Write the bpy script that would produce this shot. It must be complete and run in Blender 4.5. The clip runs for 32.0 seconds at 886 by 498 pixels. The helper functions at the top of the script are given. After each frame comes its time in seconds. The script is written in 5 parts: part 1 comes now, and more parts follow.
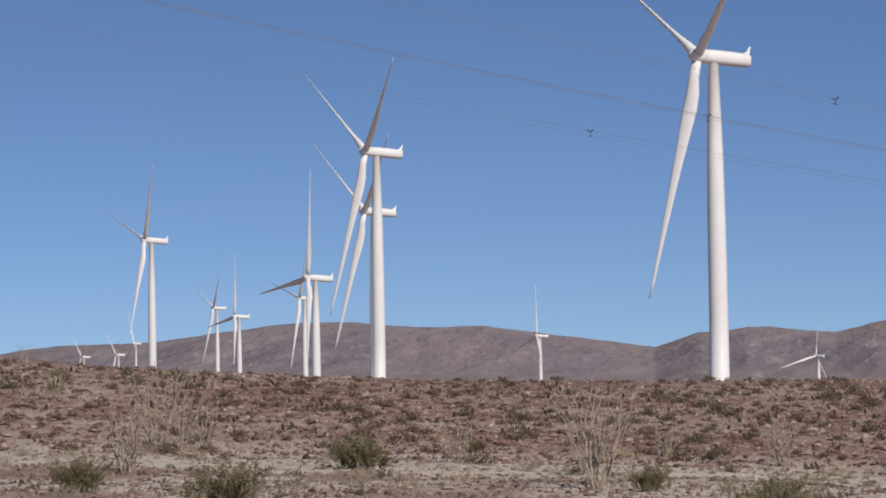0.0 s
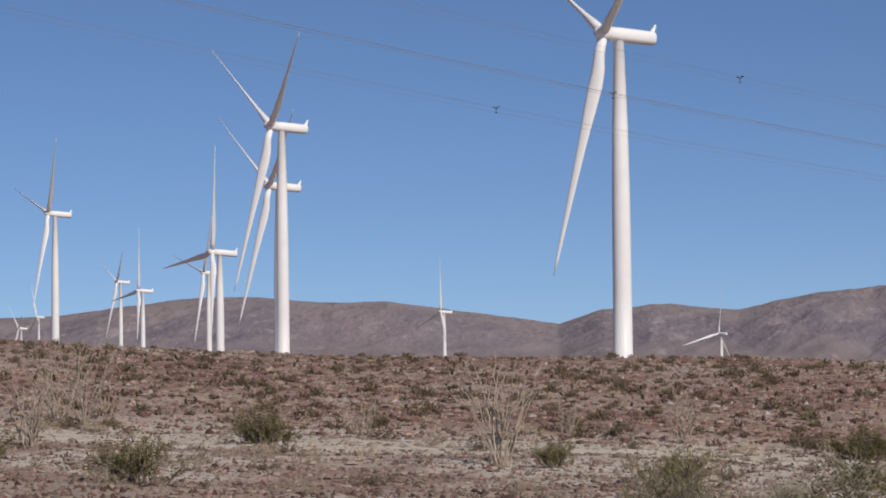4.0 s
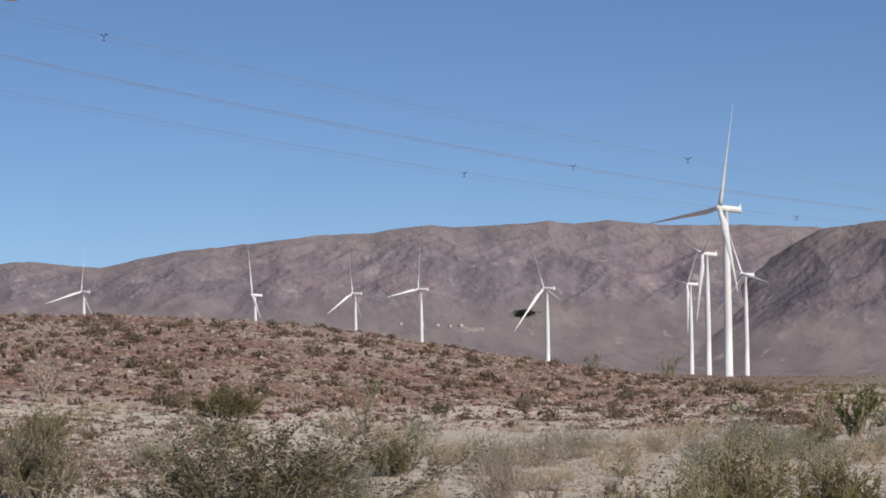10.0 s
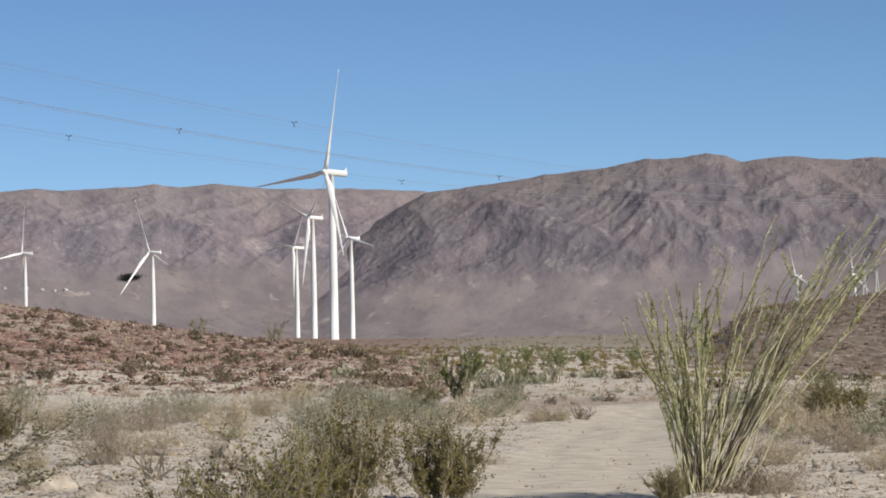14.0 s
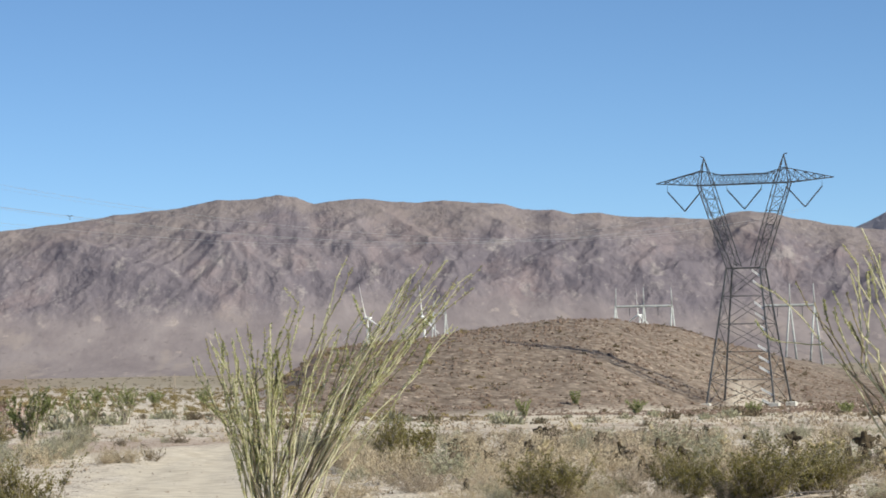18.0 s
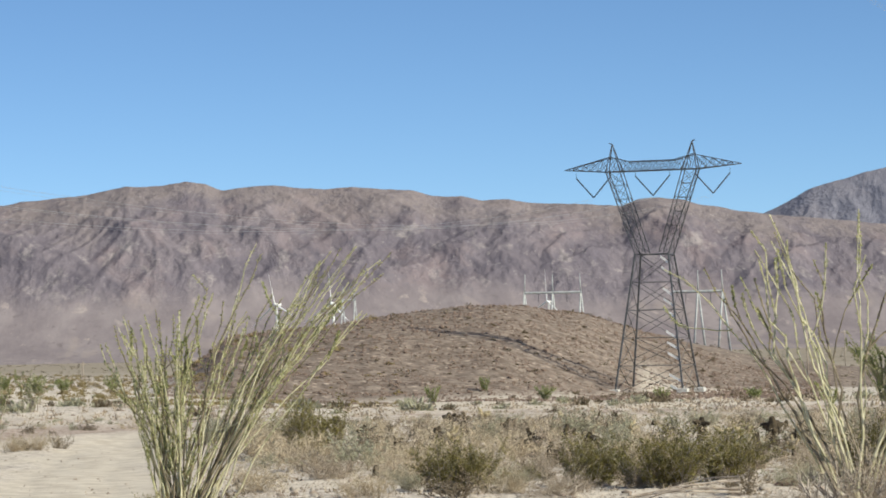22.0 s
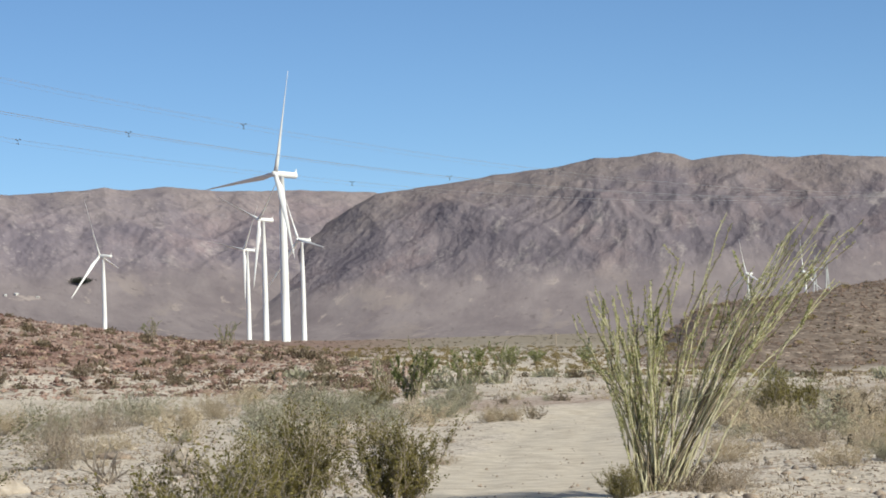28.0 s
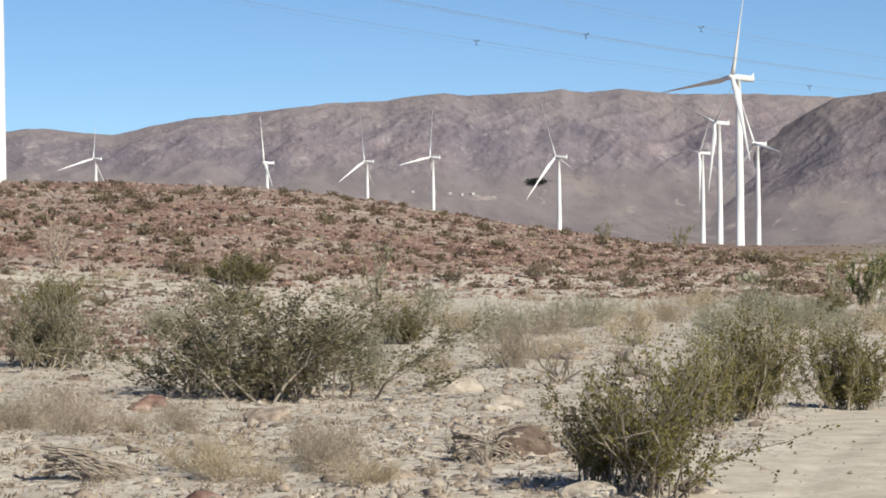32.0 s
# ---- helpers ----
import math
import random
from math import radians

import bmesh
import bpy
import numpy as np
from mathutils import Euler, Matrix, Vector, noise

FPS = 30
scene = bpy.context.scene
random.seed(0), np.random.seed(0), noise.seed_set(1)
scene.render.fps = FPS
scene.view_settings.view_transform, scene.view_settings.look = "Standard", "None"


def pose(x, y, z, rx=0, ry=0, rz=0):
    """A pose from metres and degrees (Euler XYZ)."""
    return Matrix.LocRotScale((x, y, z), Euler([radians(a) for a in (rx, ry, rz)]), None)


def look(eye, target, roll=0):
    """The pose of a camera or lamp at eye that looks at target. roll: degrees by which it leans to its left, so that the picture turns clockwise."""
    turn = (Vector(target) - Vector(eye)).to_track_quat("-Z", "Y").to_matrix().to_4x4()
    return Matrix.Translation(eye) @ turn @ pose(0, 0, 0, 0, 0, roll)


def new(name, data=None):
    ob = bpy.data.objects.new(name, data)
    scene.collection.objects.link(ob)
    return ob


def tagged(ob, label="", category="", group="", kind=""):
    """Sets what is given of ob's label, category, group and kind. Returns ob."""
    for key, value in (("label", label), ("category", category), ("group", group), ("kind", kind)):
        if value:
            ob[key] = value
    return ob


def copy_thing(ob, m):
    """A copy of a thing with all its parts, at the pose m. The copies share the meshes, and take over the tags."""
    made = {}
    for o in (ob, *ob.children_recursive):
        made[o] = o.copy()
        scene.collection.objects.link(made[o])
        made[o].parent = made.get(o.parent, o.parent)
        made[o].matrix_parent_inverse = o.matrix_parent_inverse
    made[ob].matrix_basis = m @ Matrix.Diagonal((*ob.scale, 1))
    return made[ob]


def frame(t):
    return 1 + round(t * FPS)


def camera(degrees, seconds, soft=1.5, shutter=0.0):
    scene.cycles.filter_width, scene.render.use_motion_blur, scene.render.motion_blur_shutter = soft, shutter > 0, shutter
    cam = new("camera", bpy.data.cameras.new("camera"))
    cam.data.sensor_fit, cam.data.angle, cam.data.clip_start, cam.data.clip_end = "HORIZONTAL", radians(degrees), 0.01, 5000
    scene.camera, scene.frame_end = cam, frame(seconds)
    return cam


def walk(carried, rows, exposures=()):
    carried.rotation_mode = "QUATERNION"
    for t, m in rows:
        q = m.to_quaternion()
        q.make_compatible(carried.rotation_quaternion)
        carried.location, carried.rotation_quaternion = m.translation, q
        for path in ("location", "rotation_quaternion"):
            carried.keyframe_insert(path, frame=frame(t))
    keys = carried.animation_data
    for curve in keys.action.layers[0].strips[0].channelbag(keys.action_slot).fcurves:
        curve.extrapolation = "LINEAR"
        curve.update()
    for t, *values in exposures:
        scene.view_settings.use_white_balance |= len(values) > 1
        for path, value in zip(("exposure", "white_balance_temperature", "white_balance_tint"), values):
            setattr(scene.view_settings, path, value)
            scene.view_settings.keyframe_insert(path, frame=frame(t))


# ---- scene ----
EYE = 1.8
LENS = 16.52
ROWS = [
    (0.0, 0.001, 3.880, -0.905),
    (0.5, -0.041, 3.797, -0.891),
    (1.0, -0.044, 3.639, -0.838),
    (1.5, -0.070, 3.543, -0.807),
    (2.0, -0.333, 3.475, -0.791),
    (2.5, -0.594, 3.453, -0.717),
    (4.5, -2.747, 3.390, -0.616),
    (5.0, -4.022, 3.570, -0.574),
    (5.5, -5.084, 3.653, -0.560),
    (6.0, -6.191, 3.711, -0.580),
    (6.5, -7.489, 3.682, -0.748),
    (7.0, -8.642, 3.605, -0.764),
    (7.5, -9.563, 3.439, -0.886),
    (8.0, -10.665, 3.284, -0.992),
    (8.5, -11.660, 3.064, -0.885),
    (9.0, -12.402, 2.841, -0.850),
    (9.5, -12.983, 2.653, -0.838),
    (10.0, -13.708, 2.460, -0.902),
    (10.5, -14.604, 2.391, -0.855),
    (11.0, -15.505, 2.314, -0.763),
    (11.5, -16.165, 2.204, -0.777),
    (12.0, -16.526, 2.051, -0.763),
    (12.5, -17.121, 1.081, -0.922),
    (13.0, -18.212, 0.721, -1.009),
    (13.5, -19.719, 1.041, -1.126),
    (14.0, -21.084, 1.645, -1.181),
    (14.5, -22.156, 1.991, -1.203),
    (16.5, -26.485, 2.199, -1.224),
    (17.0, -27.520, 2.205, -1.172),
    (17.5, -28.457, 2.327, -1.125),
    (18.0, -29.138, 2.260, -1.101),
    (18.5, -29.443, 2.094, -1.067),
    (19.0, -29.814, 2.062, -1.017),
    (19.5, -30.108, 2.117, -1.048),
    (20.0, -30.317, 2.159, -1.054),
    (20.5, -30.453, 2.122, -1.145),
    (21.0, -30.628, 2.131, -1.177),
    (21.5, -30.876, 2.045, -1.164),
    (22.0, -30.840, 1.973, -1.214),
    (22.5, -30.706, 1.944, -1.311),
    (23.0, -30.659, 1.866, -1.325),
    (23.5, -30.627, 1.827, -1.294),
    (24.0, -30.413, 1.806, -1.295),
    (24.5, -29.461, 1.905, -1.232),
    (25.0, -28.244, 2.035, -1.216),
    (25.5, -27.014, 2.097, -1.319),
    (27.5, -23.654, 1.840, -1.546),
    (28.0, -22.005, 1.634, -1.742),
    (28.5, -20.257, 1.388, -1.729),
    (29.0, -19.059, 1.077, -1.599),
    (29.5, -17.917, 0.774, -1.362),
    (30.0, -16.642, 0.512, -1.033),
    (30.5, -15.397, 0.418, -0.766),
    (31.0, -14.211, 0.286, -0.676),
    (31.5, -13.613, 0.103, -0.690),
    (32.0, -13.451, -0.010, -0.690),
]
cam = camera(LENS, 32.0, 1.8)
EXPOSURES = [(0.0, -0.68, 6540, 14.0), (6.0, -0.65, 6540, 14.0), (8.0, -0.58, 6560, 13.0), (9.0, -0.47, 6560, 12.0), (12.0, -0.40, 6580, 8.5), (13.5, -0.24, 6620, 6.5),
             (17.0, -0.03, 6640, 3.0), (18.0, 0.17, 6640, 2.5), (19.0, 0.17, 6640, 2.5), (25.0, 0.15, 6640, 2.0), (28.0, 0.0, 6620, 2.5), (30.0, 0.0, 6640, 3.5), (32.0, -0.01, 6640, 4.0)]
walk(cam, [(t, pose(0, 0, EYE, 90 + pitch, 0, yaw) @ pose(0, 0, 0, 0, 0, roll)) for t, yaw, pitch, roll in ROWS], EXPOSURES)

# ---- daylight: clear desert sky, sun behind the viewer's shoulder ----
SUN_BEARING, SUN_HEIGHT = 150.0, 36.0
world = bpy.data.worlds.new("desert_sky")
scene.world = world
world.use_nodes = True
wn = world.node_tree.nodes
sky = wn.new("ShaderNodeTexSky")
sky.sky_type, sky.sun_disc = "NISHITA", False
sky.sun_elevation, sky.sun_rotation = radians(SUN_HEIGHT), radians(SUN_BEARING)
sky.altitude, sky.air_density, sky.dust_density, sky.ozone_density = 200, 0.5, 0.0, 5.5
wn["Background"].inputs["Strength"].default_value = 0.112
world.node_tree.links.new(sky.outputs["Color"], wn["Background"].inputs["Color"])
sun_data = bpy.data.lights.new("sun", "SUN")
sun_data.energy, sun_data.angle, sun_data.color = 5.0, radians(0.53), (1.0, 0.93, 0.83)
sun = new("sun", sun_data)
sb, sh = radians(SUN_BEARING), radians(SUN_HEIGHT)
sun.matrix_world = look((60 * math.sin(sb) * math.cos(sh), 60 * math.cos(sb) * math.cos(sh), 60 * math.sin(sh)), (0, 0, 0))


# ---- materials ----
def material(name, colours, scale=1.0, rough=0.9, metal=0.0, bump=0.0, detail=6.0, spread=(0.35, 0.65), vary=0.0, fine=0.0, space="Object", sheer=0.0):
    """A surface whose colour wanders between the given colours, with grain and relief."""
    m = bpy.data.materials.new(name)
    m.use_nodes = True
    n, link = m.node_tree.nodes, m.node_tree.links.new
    b = n["Principled BSDF"]
    b.inputs["Roughness"].default_value, b.inputs["Metallic"].default_value = rough, metal
    b.inputs["Specular IOR Level"].default_value = 0.25
    co = n.new("ShaderNodeTexCoord")
    tex = n.new("ShaderNodeTexNoise")
    tex.inputs["Scale"].default_value, tex.inputs["Detail"].default_value = scale, detail
    link(co.outputs[space], tex.inputs["Vector"])
    ramp = n.new("ShaderNodeValToRGB")
    e = ramp.color_ramp.elements
    k = len(colours)
    e[0].position, e[0].color = spread[0], (*colours[0], 1)
    e[1].position, e[1].color = spread[1], (*colours[-1], 1)
    for i in range(1, k - 1):
        e.new(spread[0] + (spread[1] - spread[0]) * i / (k - 1)).color = (*colours[i], 1)
    link(tex.outputs["Fac"], ramp.inputs["Fac"])
    out = ramp.outputs["Color"]
    if fine:
        grain = n.new("ShaderNodeTexNoise")
        grain.inputs["Scale"].default_value, grain.inputs["Detail"].default_value = scale * 14, 3
        link(co.outputs[space], grain.inputs["Vector"])
        mapped = n.new("ShaderNodeMapRange")
        mapped.inputs["To Min"].default_value, mapped.inputs["To Max"].default_value = 1 - fine, 1 + fine
        link(grain.outputs["Fac"], mapped.inputs["Value"])
        mul = n.new("ShaderNodeMix")
        mul.data_type, mul.blend_type = "RGBA", "MULTIPLY"
        mul.inputs["Factor"].default_value = 1
        link(out, mul.inputs["A"])
        link(mapped.outputs["Result"], mul.inputs["B"])
        out = mul.outputs["Result"]
    if vary:
        info, geo = n.new("ShaderNodeObjectInfo"), n.new("ShaderNodeNewGeometry")
        add = n.new("ShaderNodeMath")
        add.operation = "ADD"
        link(info.outputs["Random"], add.inputs[0])
        link(geo.outputs["Random Per Island"], add.inputs[1])
        mapped = n.new("ShaderNodeMapRange")
        mapped.inputs["From Max"].default_value = 2
        mapped.inputs["To Min"].default_value, mapped.inputs["To Max"].default_value = 1 - vary, 1 + vary
        link(add.outputs[0], mapped.inputs["Value"])
        hsv = n.new("ShaderNodeHueSaturation")
        link(out, hsv.inputs["Color"])
        link(mapped.outputs["Result"], hsv.inputs["Value"])
        out = hsv.outputs["Color"]
    link(out, b.inputs["Base Color"])
    if bump:
        bm_node = n.new("ShaderNodeBump")
        bm_node.inputs["Strength"].default_value, bm_node.inputs["Distance"].default_value = bump, 0.3 / scale
        link(tex.outputs["Fac"], bm_node.inputs["Height"])
        link(bm_node.outputs["Normal"], b.inputs["Normal"])
    if sheer:
        thin, blend = n.new("ShaderNodeBsdfTranslucent"), n.new("ShaderNodeMixShader")
        link(out, thin.inputs["Color"])
        blend.inputs["Fac"].default_value = sheer
        link(b.outputs["BSDF"], blend.inputs[1])
        link(thin.outputs["BSDF"], blend.inputs[2])
        link(blend.outputs["Shader"], n["Material Output"].inputs["Surface"])
    return m


def ground_material():
    """Pale sand and gravel, reddish stony soil on the west hill, brown gravel on the east hill, a bare sand track."""
    m = bpy.data.materials.new("desert_soil")
    m.use_nodes = True
    n, link = m.node_tree.nodes, m.node_tree.links.new
    b = n["Principled BSDF"]
    b.inputs["Roughness"].default_value = 0.95
    b.inputs["Specular IOR Level"].default_value = 0.1
    co = n.new("ShaderNodeTexCoord")
    att = n.new("ShaderNodeVertexColor")
    att.layer_name = "soil"
    sep = n.new("ShaderNodeSeparateColor")
    link(att.outputs["Color"], sep.inputs["Color"])

    def layer(scale, lo, hi, c0, c1, detail=8):
        tex = n.new("ShaderNodeTexNoise")
        tex.inputs["Scale"].default_value, tex.inputs["Detail"].default_value = scale, detail
        tex.inputs["Roughness"].default_value = 0.65
        link(co.outputs["Object"], tex.inputs["Vector"])
        r = n.new("ShaderNodeValToRGB")
        r.color_ramp.elements[0].position, r.color_ramp.elements[0].color = lo, (*c0, 1)
        r.color_ramp.elements[1].position, r.color_ramp.elements[1].color = hi, (*c1, 1)
        link(tex.outputs["Fac"], r.inputs["Fac"])
        return r.outputs["Color"], tex.outputs["Fac"]

    def mix(fac, a, c):
        x = n.new("ShaderNodeMix")
        x.data_type = "RGBA"
        link(fac, x.inputs["Factor"])
        link(a, x.inputs["A"])
        link(c, x.inputs["B"])
        return x.outputs["Result"]

    def pebbles(scale, under, c0, c1, c2, fill):
        """Loose stones of mixed colours over a soil colour."""
        cell = n.new("ShaderNodeTexVoronoi")
        cell.inputs["Scale"].default_value = scale
        link(co.outputs["Object"], cell.inputs["Vector"])
        hue = n.new("ShaderNodeSeparateColor")
        link(cell.outputs["Color"], hue.inputs["Color"])
        r = n.new("ShaderNodeValToRGB")
        e = r.color_ramp.elements
        e[0].color, e[1].color = (*c0, 1), (*c2, 1)
        e.new(0.5).color = (*c1, 1)
        link(hue.outputs["Red"], r.inputs["Fac"])
        few = n.new("ShaderNodeMath")
        few.operation = "LESS_THAN"
        few.inputs[1].default_value = fill
        link(hue.outputs["Green"], few.inputs[0])
        edge = n.new("ShaderNodeMapRange")
        edge.inputs["From Min"].default_value, edge.inputs["From Max"].default_value = 0.5, 0.36
        link(cell.outputs["Distance"], edge.inputs["Value"])
        both = n.new("ShaderNodeMath")
        both.operation = "MULTIPLY"
        link(few.outputs[0], both.inputs[0])
        link(edge.outputs["Result"], both.inputs[1])
        return mix(both.outputs[0], under, r.outputs["Color"])

    gravel, gf = layer(3.0, 0.36, 0.6, (0.35, 0.295, 0.238), (0.77, 0.695, 0.605), 12)
    sand, sf = layer(2.2, 0.34, 0.64, (0.47, 0.405, 0.325), (0.67, 0.60, 0.50), 12)
    red, rf = layer(0.9, 0.36, 0.62, (0.190, 0.109, 0.087), (0.36, 0.246, 0.198), 12)
    tan, tf = layer(0.05, 0.35, 0.65, (0.265, 0.225, 0.168), (0.355, 0.305, 0.24))
    brown, bf = layer(0.45, 0.36, 0.62, (0.13, 0.10, 0.082), (0.30, 0.245, 0.20), 12)
    mottle, mf = layer(17.0, 0.36, 0.58, (0.25, 0.205, 0.165), (0.70, 0.635, 0.55), 6)
    half = n.new("ShaderNodeMix")
    half.data_type = "RGBA"
    half.inputs["Factor"].default_value = 0.45
    link(gravel, half.inputs["A"])
    link(mottle, half.inputs["B"])
    gravel = pebbles(11.0, half.outputs["Result"], (0.13, 0.10, 0.085), (0.36, 0.28, 0.22), (0.72, 0.66, 0.58), 0.5)
    red = pebbles(4.5, red, (0.09, 0.06, 0.052), (0.255, 0.172, 0.14), (0.44, 0.35, 0.285), 0.55)
    brown = pebbles(0.9, brown, (0.09, 0.07, 0.06), (0.24, 0.18, 0.14), (0.46, 0.38, 0.31), 0.45)
    plain = mix(att.outputs["Alpha"], gravel, tan)
    c = mix(sep.outputs["Red"], plain, red)
    c = mix(sep.outputs["Green"], c, brown)
    c = mix(sep.outputs["Blue"], c, sand)
    link(c, b.inputs["Base Color"])
    fine = n.new("ShaderNodeTexNoise")
    fine.inputs["Scale"].default_value, fine.inputs["Detail"].default_value = 14, 6
    link(co.outputs["Object"], fine.inputs["Vector"])
    bump = n.new("ShaderNodeBump")
    bump.inputs["Strength"].default_value, bump.inputs["Distance"].default_value = 0.35, 0.035
    link(fine.outputs["Fac"], bump.inputs["Height"])
    link(bump.outputs["Normal"], b.inputs["Normal"])
    return m


def mountain_material(name, dark, mid, pale, warm, crown, facing):
    """Weathered desert mountain: dark varnished rock, paler gullies and warm bands, all tinted for haze."""
    m = bpy.data.materials.new(name)
    m.use_nodes = True
    n, link = m.node_tree.nodes, m.node_tree.links.new
    b = n["Principled BSDF"]
    b.inputs["Roughness"].default_value = 1.0
    b.inputs["Specular IOR Level"].default_value = 0.0
    co = n.new("ShaderNodeTexCoord")

    def tex(scale, detail, lo, hi, squash=1.0):
        mp = n.new("ShaderNodeMapping")
        mp.vector_type = "TEXTURE"
        mp.inputs["Rotation"].default_value = (0, 0, -radians(facing))
        mp.inputs["Scale"].default_value = (1, 3.6, 1 / squash)
        link(co.outputs["Object"], mp.inputs["Vector"])
        t = n.new("ShaderNodeTexNoise")
        t.inputs["Scale"].default_value, t.inputs["Detail"].default_value = scale, detail
        t.inputs["Roughness"].default_value = 0.62
        t.inputs["Distortion"].default_value = 0.25
        link(mp.outputs["Vector"], t.inputs["Vector"])
        r = n.new("ShaderNodeMapRange")
        r.inputs["From Min"].default_value, r.inputs["From Max"].default_value = lo, hi
        link(t.outputs["Fac"], r.inputs["Value"])
        return r.outputs["Result"]

    def mix(fac, a, c):
        x = n.new("ShaderNodeMix")
        x.data_type = "RGBA"
        link(fac, x.inputs["Factor"])
        if isinstance(a, tuple):
            x.inputs["A"].default_value = (*a, 1)
        else:
            link(a, x.inputs["A"])
        x.inputs["B"].default_value = (*c, 1)
        return x.outputs["Result"]

    att = n.new("ShaderNodeVertexColor")
    att.layer_name = "fan"
    cover = n.new("ShaderNodeSeparateColor")
    link(att.outputs["Color"], cover.inputs["Color"])

    def span(value, lo, hi, wobble, reach):
        """A belt of the slope between two shares of its height, with a ragged edge."""
        add, r = n.new("ShaderNodeMath"), n.new("ShaderNodeMapRange")
        add.operation, add.inputs[2].default_value = "MULTIPLY_ADD", 0.0
        link(wobble, add.inputs[0])
        add.inputs[1].default_value = reach
        link(value, add.inputs[2])
        link(add.outputs[0], r.inputs["Value"])
        r.inputs["From Min"].default_value, r.inputs["From Max"].default_value = lo, hi
        return r.outputs["Result"]

    def times(a, c):
        x = n.new("ShaderNodeMath")
        x.operation = "MULTIPLY"
        link(a, x.inputs[0])
        if isinstance(c, float):
            x.inputs[1].default_value = c
        else:
            link(c, x.inputs[1])
        return x.outputs[0]

    tall = cover.outputs["Green"]
    ragged = tex(0.012, 8, 0.3, 0.7)
    c = mix(times(tex(0.011, 12, 0.42, 0.58), 0.75), mid, dark)
    c = mix(times(tex(0.008, 10, 0.5, 0.62), 0.8), c, warm)
    c = mix(times(span(tall, 0.92, 1.12, ragged, 0.35), 0.75), c, crown)
    c = mix(times(times(tex(0.03, 13, 0.56, 0.66), span(tall, 1.15, 0.8, ragged, 0.3)), 0.8), c, pale)
    c = mix(times(tex(0.06, 12, 0.52, 0.66), 0.6), c, dark)
    c = mix(times(tex(0.16, 6, 0.56, 0.66), 0.5), c, dark)
    c = mix(times(tex(0.13, 6, 0.60, 0.68), 0.55), c, pale)
    bump = n.new("ShaderNodeBump")
    bump.inputs["Distance"].default_value = 6.0
    link(tex(0.07, 10, 0.3, 0.7), bump.inputs["Height"])
    link(bump.outputs["Normal"], b.inputs["Normal"])
    rough_share = n.new("ShaderNodeMapRange")
    rough_share.inputs["To Min"].default_value, rough_share.inputs["To Max"].default_value = 0.45, 0.12
    link(cover.outputs["Red"], rough_share.inputs["Value"])
    link(rough_share.outputs["Result"], bump.inputs["Strength"])
    x = n.new("ShaderNodeMix")
    x.data_type = "RGBA"
    link(cover.outputs["Red"], x.inputs["Factor"])
    link(c, x.inputs["A"])
    fan = mix(tex(0.02, 12, 0.36, 0.64), (0.222, 0.190, 0.198), (0.302, 0.262, 0.262))
    fan = mix(times(tex(0.013, 11, 0.56, 0.62), 0.4), fan, (0.36, 0.305, 0.275))
    fan = mix(times(tex(0.035, 10, 0.60, 0.68), 0.7), fan, (0.47, 0.40, 0.36))
    fan = mix(tex(0.09, 8, 0.58, 0.72), fan, (0.195, 0.167, 0.168))
    link(fan, x.inputs["B"])
    link(x.outputs["Result"], b.inputs["Base Color"])
    return m


SOIL = ground_material()
# purple-brown varnished rock, with a mauve haze tint mixed into the colours
ROCK_BACK = mountain_material("haze_mauve_mountain_rock", (0.198, 0.174, 0.204), (0.288, 0.250, 0.270), (0.47, 0.415, 0.40), (0.318, 0.258, 0.268), (0.345, 0.296, 0.288), 6)
ROCK_FRONT = mountain_material("dark_mountain_rock", (0.148, 0.132, 0.155), (0.226, 0.197, 0.214), (0.37, 0.33, 0.32), (0.256, 0.206, 0.211), (0.270, 0.230, 0.220), 28)
# range rock made paler and bluer: distance haze put into the base colour
ROCK_FAR = mountain_material("haze_blue_mountain_rock", (0.185, 0.185, 0.228), (0.245, 0.24, 0.28), (0.35, 0.335, 0.36), (0.265, 0.245, 0.272), (0.26, 0.25, 0.285), 39)
WHITE = material("white_turbine_paint", ((0.85, 0.85, 0.83), (0.90, 0.90, 0.88)), 0.25, 0.4, 0, 0, 4, (0.3, 0.7), 0, 0.02)
STEEL = material("weathered_steel", ((0.09, 0.09, 0.092), (0.16, 0.16, 0.16)), 1.5, 0.5, 0.4, 0, 4)
# near-white steel: the sun's glint on lattice members as a base colour
GLINT_STEEL = material("glint_white_steel", ((0.55, 0.55, 0.55), (0.8, 0.8, 0.8)), 0.6, 0.4, 0.0, 0, 4)
POLE = material("dull_grey_pole_steel", ((0.34, 0.35, 0.35), (0.50, 0.51, 0.50)), 1.0, 0.6, 0.2, 0, 4)
CONCRETE = material("pale_concrete", ((0.45, 0.43, 0.4), (0.62, 0.6, 0.56)), 1.5, 0.9, 0, 0.2)
CABLE = material("aluminium_cable", ((0.37, 0.39, 0.43), (0.46, 0.48, 0.52)), 0.3, 0.5, 0.2)
GLASSY = material("dark_insulator", ((0.05, 0.05, 0.055), (0.10, 0.10, 0.11)), 2.0, 0.3)
TWIG = material("grey_twig", ((0.25, 0.205, 0.165), (0.48, 0.415, 0.345)), 9.0, 0.9, 0, 0, 4, (0.3, 0.7), 0.25)
DRY = material("bleached_dead_wood", ((0.30, 0.25, 0.20), (0.56, 0.49, 0.405)), 12.0, 0.9, 0, 0, 5, (0.3, 0.7), 0.25)
STRAW = material("straw_twig", ((0.42, 0.342, 0.235), (0.62, 0.525, 0.38)), 7.0, 0.9, 0, 0, 3, (0.3, 0.7), 0.25, sheer=0.2)
